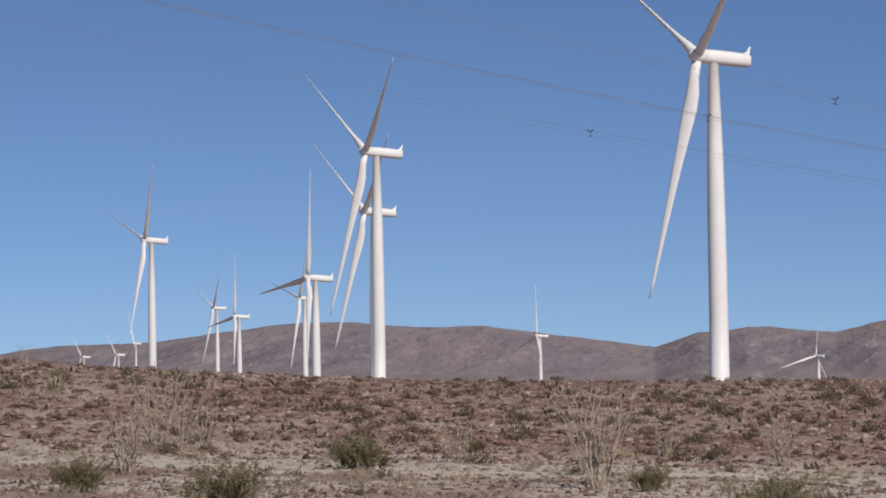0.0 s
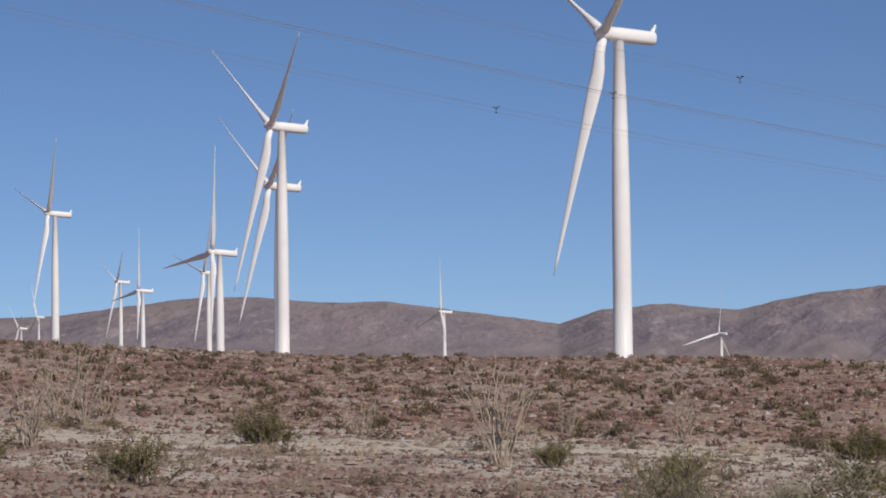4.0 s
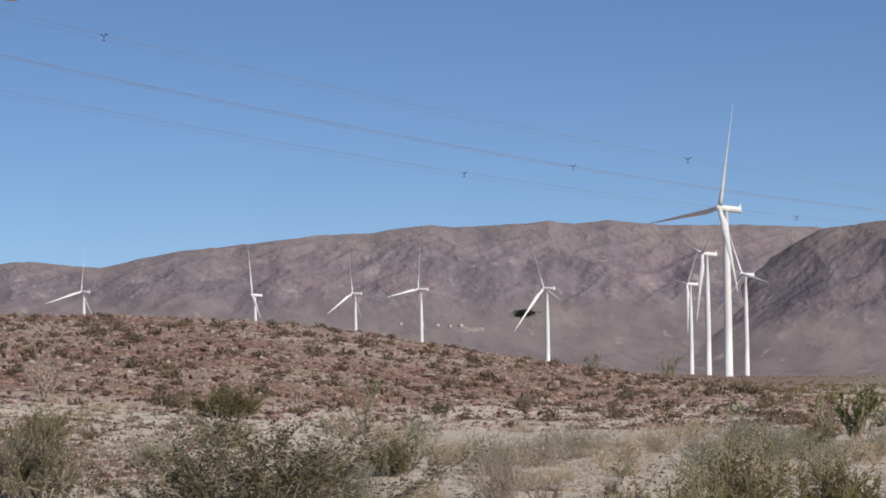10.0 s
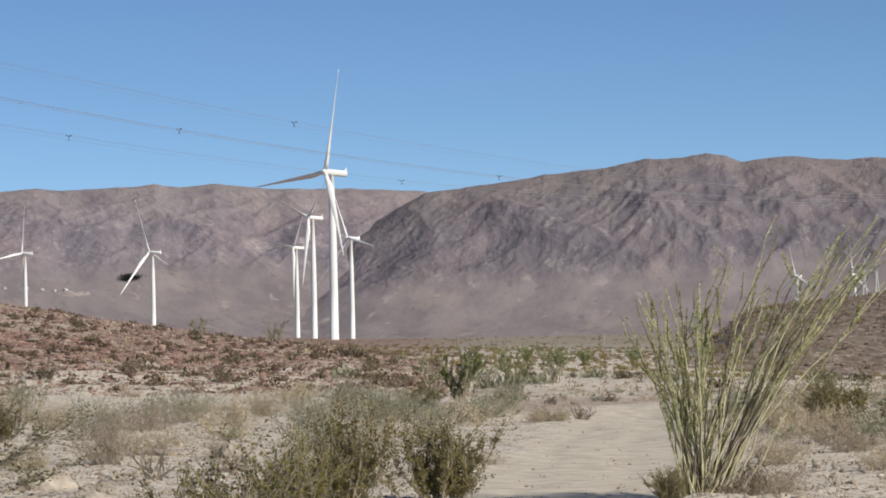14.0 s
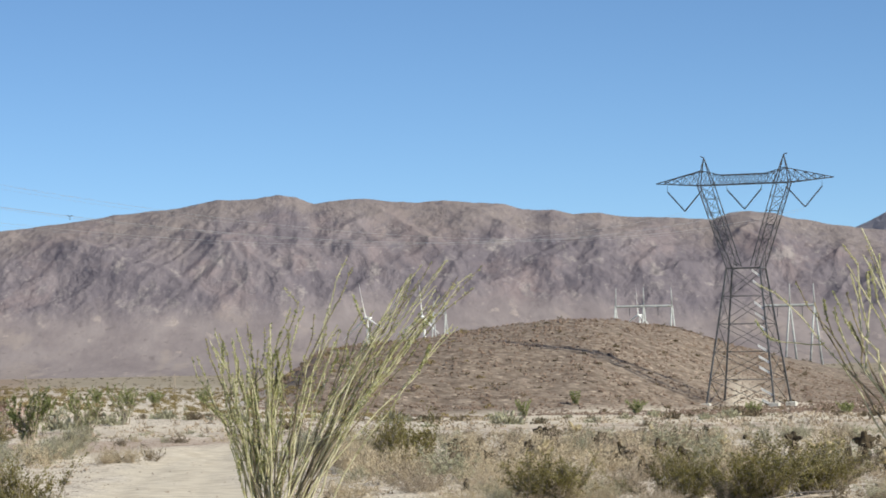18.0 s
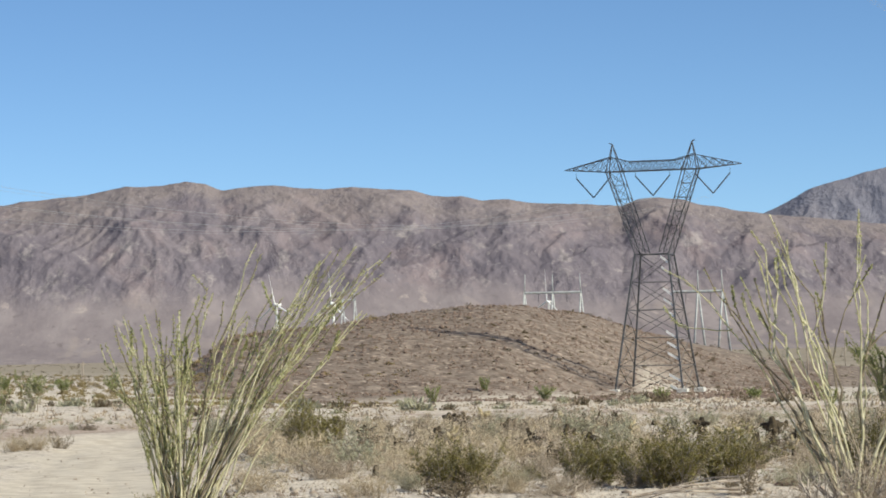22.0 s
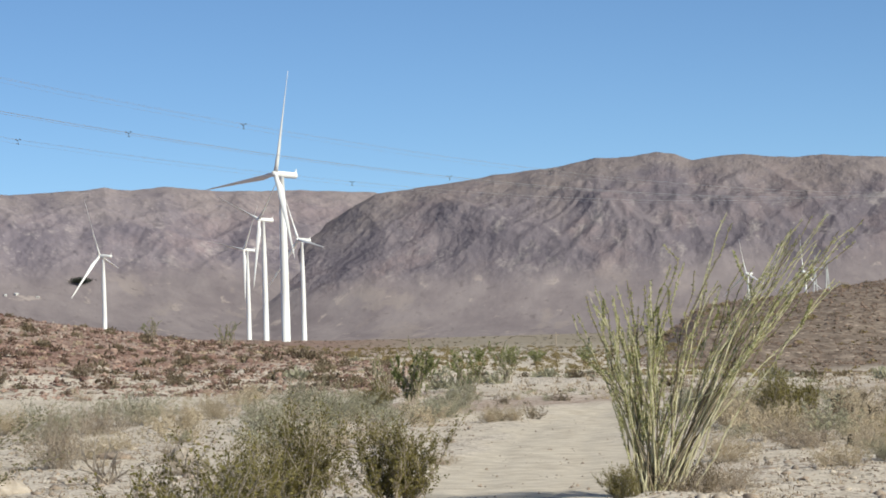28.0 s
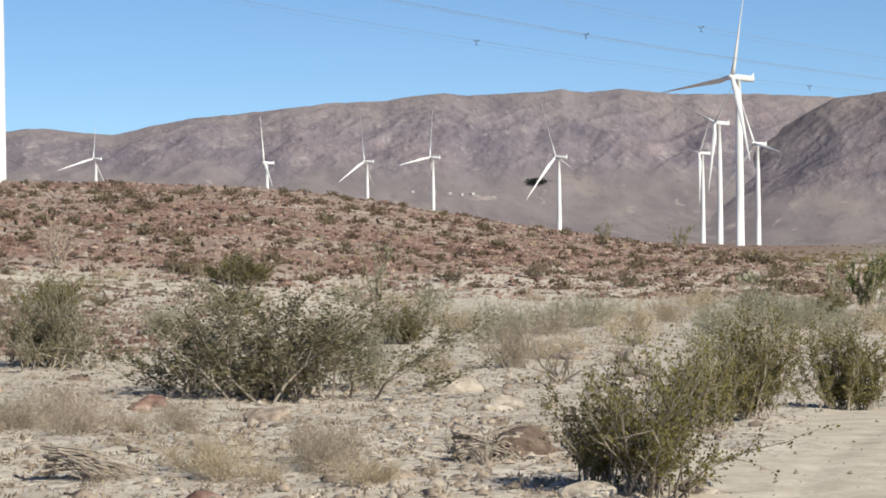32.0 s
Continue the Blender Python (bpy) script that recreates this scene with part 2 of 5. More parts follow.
CREOSOTE = material("creosote_leaf", ((0.140, 0.126, 0.043), (0.285, 0.248, 0.088)), 3.0, 0.6, 0, 0, 3, (0.3, 0.7), 0.45, sheer=0.35)
CREOSOTE_GREY = material("grey_olive_creosote_leaf", ((0.165, 0.152, 0.08), (0.32, 0.292, 0.17)), 1.2, 0.6, 0, 0, 3, (0.3, 0.7), 0.45, sheer=0.35)
HILL_GREEN = material("dull_hill_shrub_leaf", ((0.19, 0.15, 0.098), (0.31, 0.255, 0.168)), 2.0, 0.85, 0, 0, 3, (0.3, 0.7), 0.35, sheer=0.4)
HEATH = material("brown_hill_tuft", ((0.165, 0.112, 0.082), (0.29, 0.205, 0.15)), 2.0, 0.9, 0, 0, 3, (0.3, 0.7), 0.35, sheer=0.2)
YELLOWISH = material("yellowish_scrub_leaf", ((0.27, 0.21, 0.10), (0.42, 0.335, 0.17)), 0.4, 0.9, 0, 0, 3, (0.3, 0.7), 0.3, sheer=0.3)
SAGE = material("grey_green_leaf", ((0.315, 0.305, 0.21), (0.50, 0.478, 0.345)), 3.0, 0.85, 0, 0, 3, (0.3, 0.7), 0.3, sheer=0.4)
OLIVE = material("dull_brown_green_leaf", ((0.165, 0.132, 0.086), (0.27, 0.218, 0.148)), 2.0, 0.85, 0, 0, 3, (0.3, 0.7), 0.35, sheer=0.4)
FRESH = material("ocotillo_leaf", ((0.28, 0.30, 0.12), (0.45, 0.45, 0.21)), 3.0, 0.7, 0, 0, 3, (0.3, 0.7), 0.3, sheer=0.4)
CANE = material("ocotillo_cane", ((0.42, 0.39, 0.23), (0.70, 0.65, 0.45)), 8.0, 0.85, 0, 0.3, 5, (0.35, 0.65), 0.2)
CANE_DARK = material("brown_ocotillo_cane", ((0.13, 0.105, 0.075), (0.33, 0.275, 0.19)), 8.0, 0.9, 0, 0.3, 5, (0.35, 0.65), 0.2)
CANE_GREY = material("grey_ocotillo_cane", ((0.29, 0.24, 0.185), (0.50, 0.42, 0.34)), 6.0, 0.9, 0, 0.3, 5, (0.35, 0.65), 0.2)
GREEN = material("dull_green_leaf", ((0.18, 0.21, 0.08), (0.31, 0.33, 0.14)), 3.0, 0.8, 0, 0, 3, (0.3, 0.7), 0.3, sheer=0.3)
CACTUS = material("brown_cactus", ((0.035, 0.028, 0.02), (0.10, 0.075, 0.045)), 9.0, 0.9, 0, 0.4)
CHOLLA = material("golden_cholla_spines", ((0.31, 0.25, 0.14), (0.46, 0.39, 0.25)), 9.0, 0.8, 0, 0.3)
STONE_RED = material("varnished_red_stone", ((0.115, 0.066, 0.054), (0.248, 0.152, 0.121), (0.40, 0.29, 0.233)), 0.8, 0.85, 0, 0.3, 5, (0.38, 0.62), 0.5)
STONE_PALE = material("pale_granite", ((0.28, 0.235, 0.19), (0.54, 0.475, 0.40)), 3.0, 0.9, 0, 0.4, 6, (0.3, 0.7), 0.35, 0.15)
STONE_TAN = material("tan_gravel_stone", ((0.16, 0.125, 0.10), (0.45, 0.365, 0.29)), 4.0, 0.9, 0, 0.3, 5, (0.3, 0.7), 0.4)
STONE_BROWN = material("brown_stone", ((0.13, 0.09, 0.07), (0.26, 0.19, 0.15)), 4.0, 0.9, 0, 0.3, 5, (0.3, 0.7), 0.3)


# ---- shape of the land ----
def smooth(a, b, v):
    k = np.clip((v - a) / (b - a), 0, 1)
    return k * k * (3 - 2 * k)


def lattice(ix, iy, seed):
    n = (ix.astype(np.int64) * 374761393 + iy.astype(np.int64) * 668265263 + seed * 1442695041) & 0xFFFFFFFF
    n = ((n ^ (n >> 13)) * 1274126177) & 0xFFFFFFFF
    return ((n ^ (n >> 16)) & 0xFFFF) / 65535.0


def value_noise(x, y, seed):
    ix, iy = np.floor(x), np.floor(y)
    fx, fy = x - ix, y - iy
    ux, uy = fx * fx * (3 - 2 * fx), fy * fy * (3 - 2 * fy)
    a, b = lattice(ix, iy, seed), lattice(ix + 1, iy, seed)
    c, d = lattice(ix, iy + 1, seed), lattice(ix + 1, iy + 1, seed)
    return (a * (1 - ux) + b * ux) * (1 - uy) + (c * (1 - ux) + d * ux) * uy


def fbm(x, y, octaves, seed):
    out, amp = 0.0, 0.5
    for o in range(octaves):
        out = out + amp * (value_noise(x, y, seed + o) * 2 - 1)
        x, y, amp = x * 2.03 + 17.1, y * 2.03 + 5.7, amp * 0.5
    return out


def gradient_noise(x, y, seed):
    ix, iy = np.floor(x), np.floor(y)
    fx, fy = x - ix, y - iy
    ux, uy = fx ** 3 * (fx * (fx * 6 - 15) + 10), fy ** 3 * (fy * (fy * 6 - 15) + 10)

    def corner(dx, dy):
        w = lattice(ix + dx, iy + dy, seed) * 2 * math.pi
        return np.cos(w) * (fx - dx) + np.sin(w) * (fy - dy)
    low = corner(0, 0) * (1 - ux) + corner(1, 0) * ux
    return low * (1 - uy) + (corner(0, 1) * (1 - ux) + corner(1, 1) * ux) * uy


def crag(x, y, octaves, seed, gain=0.5):
    """Sharp-crested relief, rougher on the crests than in the hollows."""
    out, amp, weight = 0.0, 1.0, 1.0
    for o in range(octaves):
        k = (1 - np.clip(np.abs(gradient_noise(x, y, seed + o)) * 2.1, 0, 1)) ** 1.6 * weight
        weight = np.clip(k * 1.7, 0.12, 1)
        out = out + amp * k
        x, y, amp = x * 2.07 + y * 0.3 + 11.3, y * 2.07 - x * 0.15 + 4.7, amp * gain
    return out


# bearings in degrees from +y towards +x
RISE = ((-60, -12, -8, 0, 5.4, 9.7, 12, 16), (2.5, 2.3, 2.2, 1.55, 1.2, 0.65, 0.12, 0.0))
CREST = ((-60, -20, -12, -8.3, -5, 0, 5, 7.4, 10, 12, 13.3, 15.6, 17.3, 18.9, 20.5, 22.5),
         (3.0, 9.5, 8.9, 8.0, 7.2, 6.2, 6.0, 6.05, 5.6, 4.9, 4.1, 2.9, 2.15, 1.75, 0.8, 0.0))
EAST = ((25.3, 26.1, 26.8, 28.4, 29.4, 30.5, 31.7, 32.5, 33.4, 34.2, 35.2, 36.3, 37.4, 39, 42),
        (0, 4.5, 10.2, 12.3, 14.2, 15.2, 16.2, 16.0, 15.2, 12.6, 9.5, 6.0, 3.6, 1.5, 0))
TRACK = ((0, 22, 27, 34, 41, 49, 60, 72, 80), (21.6, 21.7, 22.4, 23.1, 23.6, 23.9, 24.1, 24.6, 25.5))


def track_mask(x, y):
    r, a = np.hypot(x, y), np.degrees(np.arctan2(x, y))
    off = np.abs(np.radians(a - np.interp(r, *TRACK))) * r
    wide = np.interp(r, (20, 34, 54, 75), (1.6, 1.5, 1.3, 0.9)) + 0.9 * fbm(x * 0.45, y * 0.45, 4, 71)
    return (1 - smooth(wide - 0.4, wide + 0.3, off)) * (1 - smooth(68, 80, r)) * smooth(8, 14, r)


def west_hill(x, y):
    r, a = np.hypot(x, y), np.degrees(np.arctan2(x, y))
    foot = np.interp(a, (-20, -8, 0, 10, 13, 18, 22), (104, 104, 108, 104, 112, 130, 150))
    return smooth(foot - 2, foot + 6, r + 5 * fbm(x * 0.06, y * 0.06, 3, 21)) * (1 - smooth(19.5, 22.5, a)), foot


def east_hill(x, y):
    r, a = np.hypot(x, y), np.degrees(np.arctan2(x, y))
    foot = np.interp(a, (24, 26, 28, 30, 32, 33.5, 35, 36.5, 39), (452, 462, 470, 478, 490, 510, 538, 560, 580))
    return smooth(foot, foot + 14, r + 12 * fbm(x * 0.02, y * 0.02, 3, 22)) * smooth(25.3, 26.5, a) * (1 - smooth(800, 900, r))


def height(x, y):
    r, a = np.hypot(x, y), np.degrees(np.arctan2(x, y))
    rise = np.interp(a, *RISE) * smooth(35, 108, r)
    crest = np.interp(a, *CREST)
    hill = (crest - np.interp(a, *RISE)) * np.where(r < 185, np.clip((r - 104) / 81, 0, 1) ** 0.85, 1 - 0.75 * smooth(185, 330, r))
    hill = hill * smooth(100, 112, r)
    dip = np.interp(a, (14, 19, 24, 29, 60), (0, -1.2, -3.2, -5.6, -6.5)) * smooth(60, 430, r) * (1 - smooth(560, 1500, r))
    foot = np.interp(a, (24, 26, 28, 30, 32, 33.5, 35, 36.5, 39), (452, 462, 470, 478, 490, 512, 540, 560, 580))
    east = np.interp(a, *EAST) * smooth(foot, foot + 112, r) ** 0.8 * (1 - smooth(foot + 120, 900, r))
    up = np.interp(a, (-40, 8, 14, 20), (0.014, 0.014, 0.004, 0.0)) * np.clip(r - 320, 0, 2600) * np.interp(r, (320, 900), (0.6, 1))
    z = rise + hill + dip + east + up
    z = z + 0.16 * fbm(x * 0.11, y * 0.11, 3, 5) * smooth(6, 20, r) + 0.5 * fbm(x * 0.03, y * 0.03, 3, 9) * smooth(120, 260, r)
    z = z - 0.035 * track_mask(x, y)
    return z


def bank(x, y):
    """A low eroded lip of soil along the track below the tall ocotillo."""
    r, a = np.hypot(x, y), np.degrees(np.arctan2(x, y))
    off = np.radians(a - np.interp(r, (27, 29, 31, 33, 36), (24.5, 24.75, 25.2, 25.75, 26.4))) * r + 0.12 * fbm(x * 1.6, y * 1.6, 2, 91)
    return 0.06 * smooth(-0.04, 0.05, off) * (1 - smooth(0.3, 1.6, off)) * smooth(27.5, 29, r) * (1 - smooth(32.5, 34.5, r))


def lumps(x, y):
    """Small unevenness of the bare ground."""
    r = np.hypot(x, y)
    near = 0.05 * (fbm(x * 2.3, y * 2.3, 3, 31) + 0.4 * fbm(x * 6.0, y * 6.0, 2, 33)) * (1 - track_mask(x, y)) * (1 - smooth(55, 75, r))
    mid = 0.16 * fbm(x * 0.75, y * 0.75, 2, 35) * smooth(55, 75, r) * (1 - smooth(200, 260, r))
    return near + mid + bank(x, y) + 1.1 * fbm(x * 0.09, y * 0.09, 3, 37) * east_hill(x, y)


def spot(bearing, distance):
    x, y = distance * math.sin(radians(bearing)), distance * math.cos(radians(bearing))
    return x, y, float(height(np.array([x]), np.array([y]))[0])


# ---- mesh helpers ----
class Shape:
    """Collects vertices and faces of one mesh."""

    def __init__(self):
        self.v, self.f = [], []

    def tube(self, points, radii, sides=4, cap=True):
        base, count = len(self.v), len(points)
        points = [Vector(p) for p in points]
        side = None
        for i, p in enumerate(points):
            ahead = (points[min(i + 1, count - 1)] - points[max(i - 1, 0)])
            ahead = ahead.normalized() if ahead.length > 1e-9 else Vector((0, 0, 1))
            if side is None:
                side = ahead.orthogonal().normalized()
            else:
                side = (side - ahead * side.dot(ahead))
                side = side.normalized() if side.length > 1e-6 else ahead.orthogonal().normalized()
            other = ahead.cross(side)
            r = radii[i] if isinstance(radii, (list, tuple)) else radii
            for k in range(sides):
                w = 2 * math.pi * k / sides
                q = p + side * (r * math.cos(w)) + other * (r * math.sin(w))
                self.v.append((q.x, q.y, q.z))
        for i in range(count - 1):
            for k in range(sides):
                a, b = base + i * sides + k, base + i * sides + (k + 1) % sides
                self.f.append((a, b, b + sides, a + sides))
        if cap:
            self.f.append(tuple(base + k for k in reversed(range(sides))))
            self.f.append(tuple(base + (count - 1) * sides + k for k in range(sides)))
        return self

    def rings(self, rings, closed=True):
        """A skin over rings of equally many points, capped at both ends."""
        base, n = len(self.v), len(rings[0])
        for ring in rings:
            self.v.extend(tuple(p) for p in ring)
        for i in range(len(rings) - 1):
            for k in range(n):
                a, b = base + i * n + k, base + i * n + (k + 1) % n
                self.f.append((a, b, b + n, a + n))
        if closed:
            self.f.append(tuple(base + k for k in reversed(range(n))))
            self.f.append(tuple(base + (len(rings) - 1) * n + k for k in range(n)))
        return self

    def box(self, centre, size, turn=0.0):
        c, s = math.cos(turn), math.sin(turn)
        x, y, z = size[0] / 2, size[1] / 2, size[2] / 2
        ring = []
        for h in (-z, z):
            ring.append([(centre[0] + c * u - s * w, centre[1] + s * u + c * w, centre[2] + h) for u, w in ((-x, -y), (x, -y), (x, y), (-x, y))])
        return self.rings(ring)

    def leaf(self, p, d, n, long, wide):
        """A small pointed leaf: two triangles folded along the middle."""
        base = len(self.v)
        tip, half = p + d * long, d.cross(n) * wide
        mid = p + d * (long * 0.5)
        fold = n * (wide * 0.35)
        for q in (p, mid + half + fold, tip, mid - half + fold):
            self.v.append((q.x, q.y, q.z))
        self.f.append((base, base + 1, base + 2))
        self.f.append((base, base + 2, base + 3))

    def mesh(self, name, mat, smooth_faces=False):
        me = bpy.data.meshes.new(name)
        me.from_pydata(self.v, [], self.f)
        me.materials.append(mat)
        if smooth_faces:
            me.shade_smooth()
        return me


def part(name, shape, mat, parent, label="", m=None, smooth_faces=False):
    """Links a shape, or a mesh made before, as one mesh object under a thing or part."""
    me = shape.mesh(name, mat, smooth_faces) if isinstance(shape, Shape) else shape
    ob = new(name, me)
    ob.parent = parent
    if m is not None:
        ob.matrix_basis = m
    if label:
        ob["label"] = label
    return ob


def thing(name, m, label, category, group="", kind=""):
    ob = new(name)
    ob.matrix_basis = m
    return tagged(ob, label, category, group, kind)


def stand(bearing, distance, turn=0.0, scale=1.0, sink=0.0):
    """A pose on the ground: x to the viewer's right, y away from the viewer."""
    x, y, z = spot(bearing, distance)
    return pose(x, y, z - sink, 0, 0, -bearing + turn) @ Matrix.Scale(scale, 4)


# ---- the ground: one sheet to the horizon ----
def ring_steps(parts):
    out = []
    for a, b, k in parts:
        out.extend(np.geomspace(a, b, k, endpoint=False))
    return np.array(out)


def sheet_faces(rows, cols, wrap):
    i = np.arange(rows - 1)[:, None]
    j = np.arange(cols if wrap else cols - 1)[None, :]
    a, b = i * cols + j, i * cols + (j + 1) % cols
    return np.stack([a, b, b + cols, a + cols], -1).reshape(-1, 4)


def sheet(name, x, y, z, faces, mat, colour_layer, colours):
    me = bpy.data.meshes.new(name)
    co = np.stack([x, y, z], -1).reshape(-1, 3)
    me.vertices.add(len(co))
    me.vertices.foreach_set("co", co.ravel())
    me.loops.add(faces.size)
    me.loops.foreach_set("vertex_index", faces.ravel())
    me.polygons.add(len(faces))
    me.polygons.foreach_set("loop_start", np.arange(0, faces.size, faces.shape[1]))
    me.polygons.foreach_set("loop_total", np.full(len(faces), faces.shape[1]))
    me.update(calc_edges=True)
    me.validate()
    if colour_layer:
        layer = me.color_attributes.new(colour_layer, "FLOAT_COLOR", "POINT")
        layer.data.foreach_set("color", colours.reshape(-1, 4).ravel())
    me.materials.append(mat)
    me.shade_smooth()
    return new(name, me)


bearings = np.concatenate([np.arange(-12, 42.0, 0.155), np.arange(42, 348, 4.0)])
radii = ring_steps([(0.05, 17, 12), (17, 60, 210), (60, 230, 230), (230, 1000, 90), (1000, 4960, 40)])
radii = np.append(radii, 4960.0)
RG, AG = np.meshgrid(radii, np.radians(bearings), indexing="ij")
GX, GY = RG * np.sin(AG) + 0.3 * np.exp(-RG / 4), RG * np.cos(AG) - 0.5 * np.exp(-RG / 4)
GZ = height(GX, GY)
wh, foot_r = west_hill(GX, GY)
GZ = GZ + lumps(GX, GY)
band = np.degrees(AG)
lane = np.radians(band - np.interp(RG, *TRACK)) * RG + 0.5 * fbm(GX * 0.2, GY * 0.2, 2, 78)
GZ = GZ - 0.016 * track_mask(GX, GY) * (np.exp(-((lane - 0.6) / 0.16) ** 2) + np.exp(-((lane + 0.65) / 0.16) ** 2)) + 0.006 * track_mask(GX, GY) * fbm(GX * 2.5, GY * 2.5, 3, 77)
soil = np.zeros((*GX.shape, 4))
soil[..., 0] = wh * np.clip(0.85 + 0.9 * fbm(GX * 0.12, GY * 0.12, 3, 41), 0, 1)
soil[..., 0] = np.maximum(soil[..., 0], 0.9 * smooth(-0.35, 0.1, fbm(GX * 0.2, GY * 0.2, 3, 43)) * (1 - smooth(4, 10, band)) * smooth(44, 56, RG) * (1 - smooth(84, 92, RG)) * (band > -40))
belt = smooth(-0.25, 0.1, fbm(GX * 0.12, GY * 0.12, 3, 45)) * smooth(17, 20, band) * (band < 60) * smooth(66, 76, RG) * (1 - smooth(96, 112, RG + 6 * fbm(GX * 0.08, GY * 0.08, 3, 46)))
soil[..., 0] = np.maximum(soil[..., 0], 0.5 * belt * (1 - track_mask(GX, GY)))
soil[..., 1] = east_hill(GX, GY) * (RG > 300) * (1 - 0.85 * smooth(34.3, 34.7, band) * (1 - smooth(535, 575, RG - 12 * (35.5 - band))))
strip = smooth(0.05, 0.5, fbm(GX * 0.05, GY * 0.16, 3, 51) + 0.25) * (1 - wh) * smooth(45, 75, RG) * (RG < 120)
white = smooth(-0.22, 0.02, fbm(GX * 0.035, GY * 0.035, 4, 61)) * smooth(18.5, 21, band) * smooth(96, 120, RG) * (1 - smooth(430, 620, RG)) * (1 - east_hill(GX, GY))
pale = smooth(84, 88, RG + 4 * fbm(GX * 0.12, GY * 0.12, 3, 53)) * (1 - smooth(99, 103, RG)) * (1 - smooth(9, 13, band)) * (band > -40)
soil[..., 2] = np.clip(track_mask(GX, GY) + 0.85 * pale + 0.45 * strip + 0.9 * white + 0.6 * smooth(-0.05, 0.2, fbm(GX * 0.3, GY * 0.45, 3, 52)) * (RG < 60) + 0.75 * smooth(34.3, 34.7, band) * (1 - smooth(36.4, 37.0, band)) * smooth(440, 460, RG) * (1 - smooth(535, 575, RG - 12 * (35.5 - band))), 0, 1)
soil[..., 3] = smooth(500, 1100, RG)
ground = sheet("ground", GX, GY, GZ, sheet_faces(len(radii), len(bearings), True), SOIL, "soil", soil)
tagged(ground, "pale sandy desert floor with reddish stony rises", "ground", kind="structure")


# ---- mountains beyond the plain ----
SLOPES = []


def slope_point(which, bearing, rise):
    """The point of a mountain's foot slope at a bearing and a height angle."""
    az, r, z = SLOPES[which]
    k = int(np.argmin(np.abs(az - bearing)))
    i = int(np.argmax(np.degrees(np.arctan2(z[:, k] - EYE, r[:, k])) >= rise))
    return r[i, k] * math.sin(radians(bearing)), r[i, k] * math.cos(radians(bearing)), float(z[i, k])


def gullies(x, y, aim_x, aim_y, cell, seed):
    """Furrows one cell apart that run across the given way, broken up from cell to cell."""
    px, py = x / cell, y / cell
    ix, iy = np.floor(px), np.floor(py)
    total, weight = 0.0, 1e-6
    for dx in (-1, 0, 1):
        for dy in (-1, 0, 1):
            qx = px - ix - dx - lattice(ix + dx, iy + dy, seed)
            qy = py - iy - dy - lattice(ix + dx, iy + dy, seed + 1)
            w = np.exp(-2.2 * (qx * qx + qy * qy))
            total = total + w * np.cos(2 * math.pi * 0.8 * (qx * aim_x + qy * aim_y))
            weight = weight + w
    return total / weight


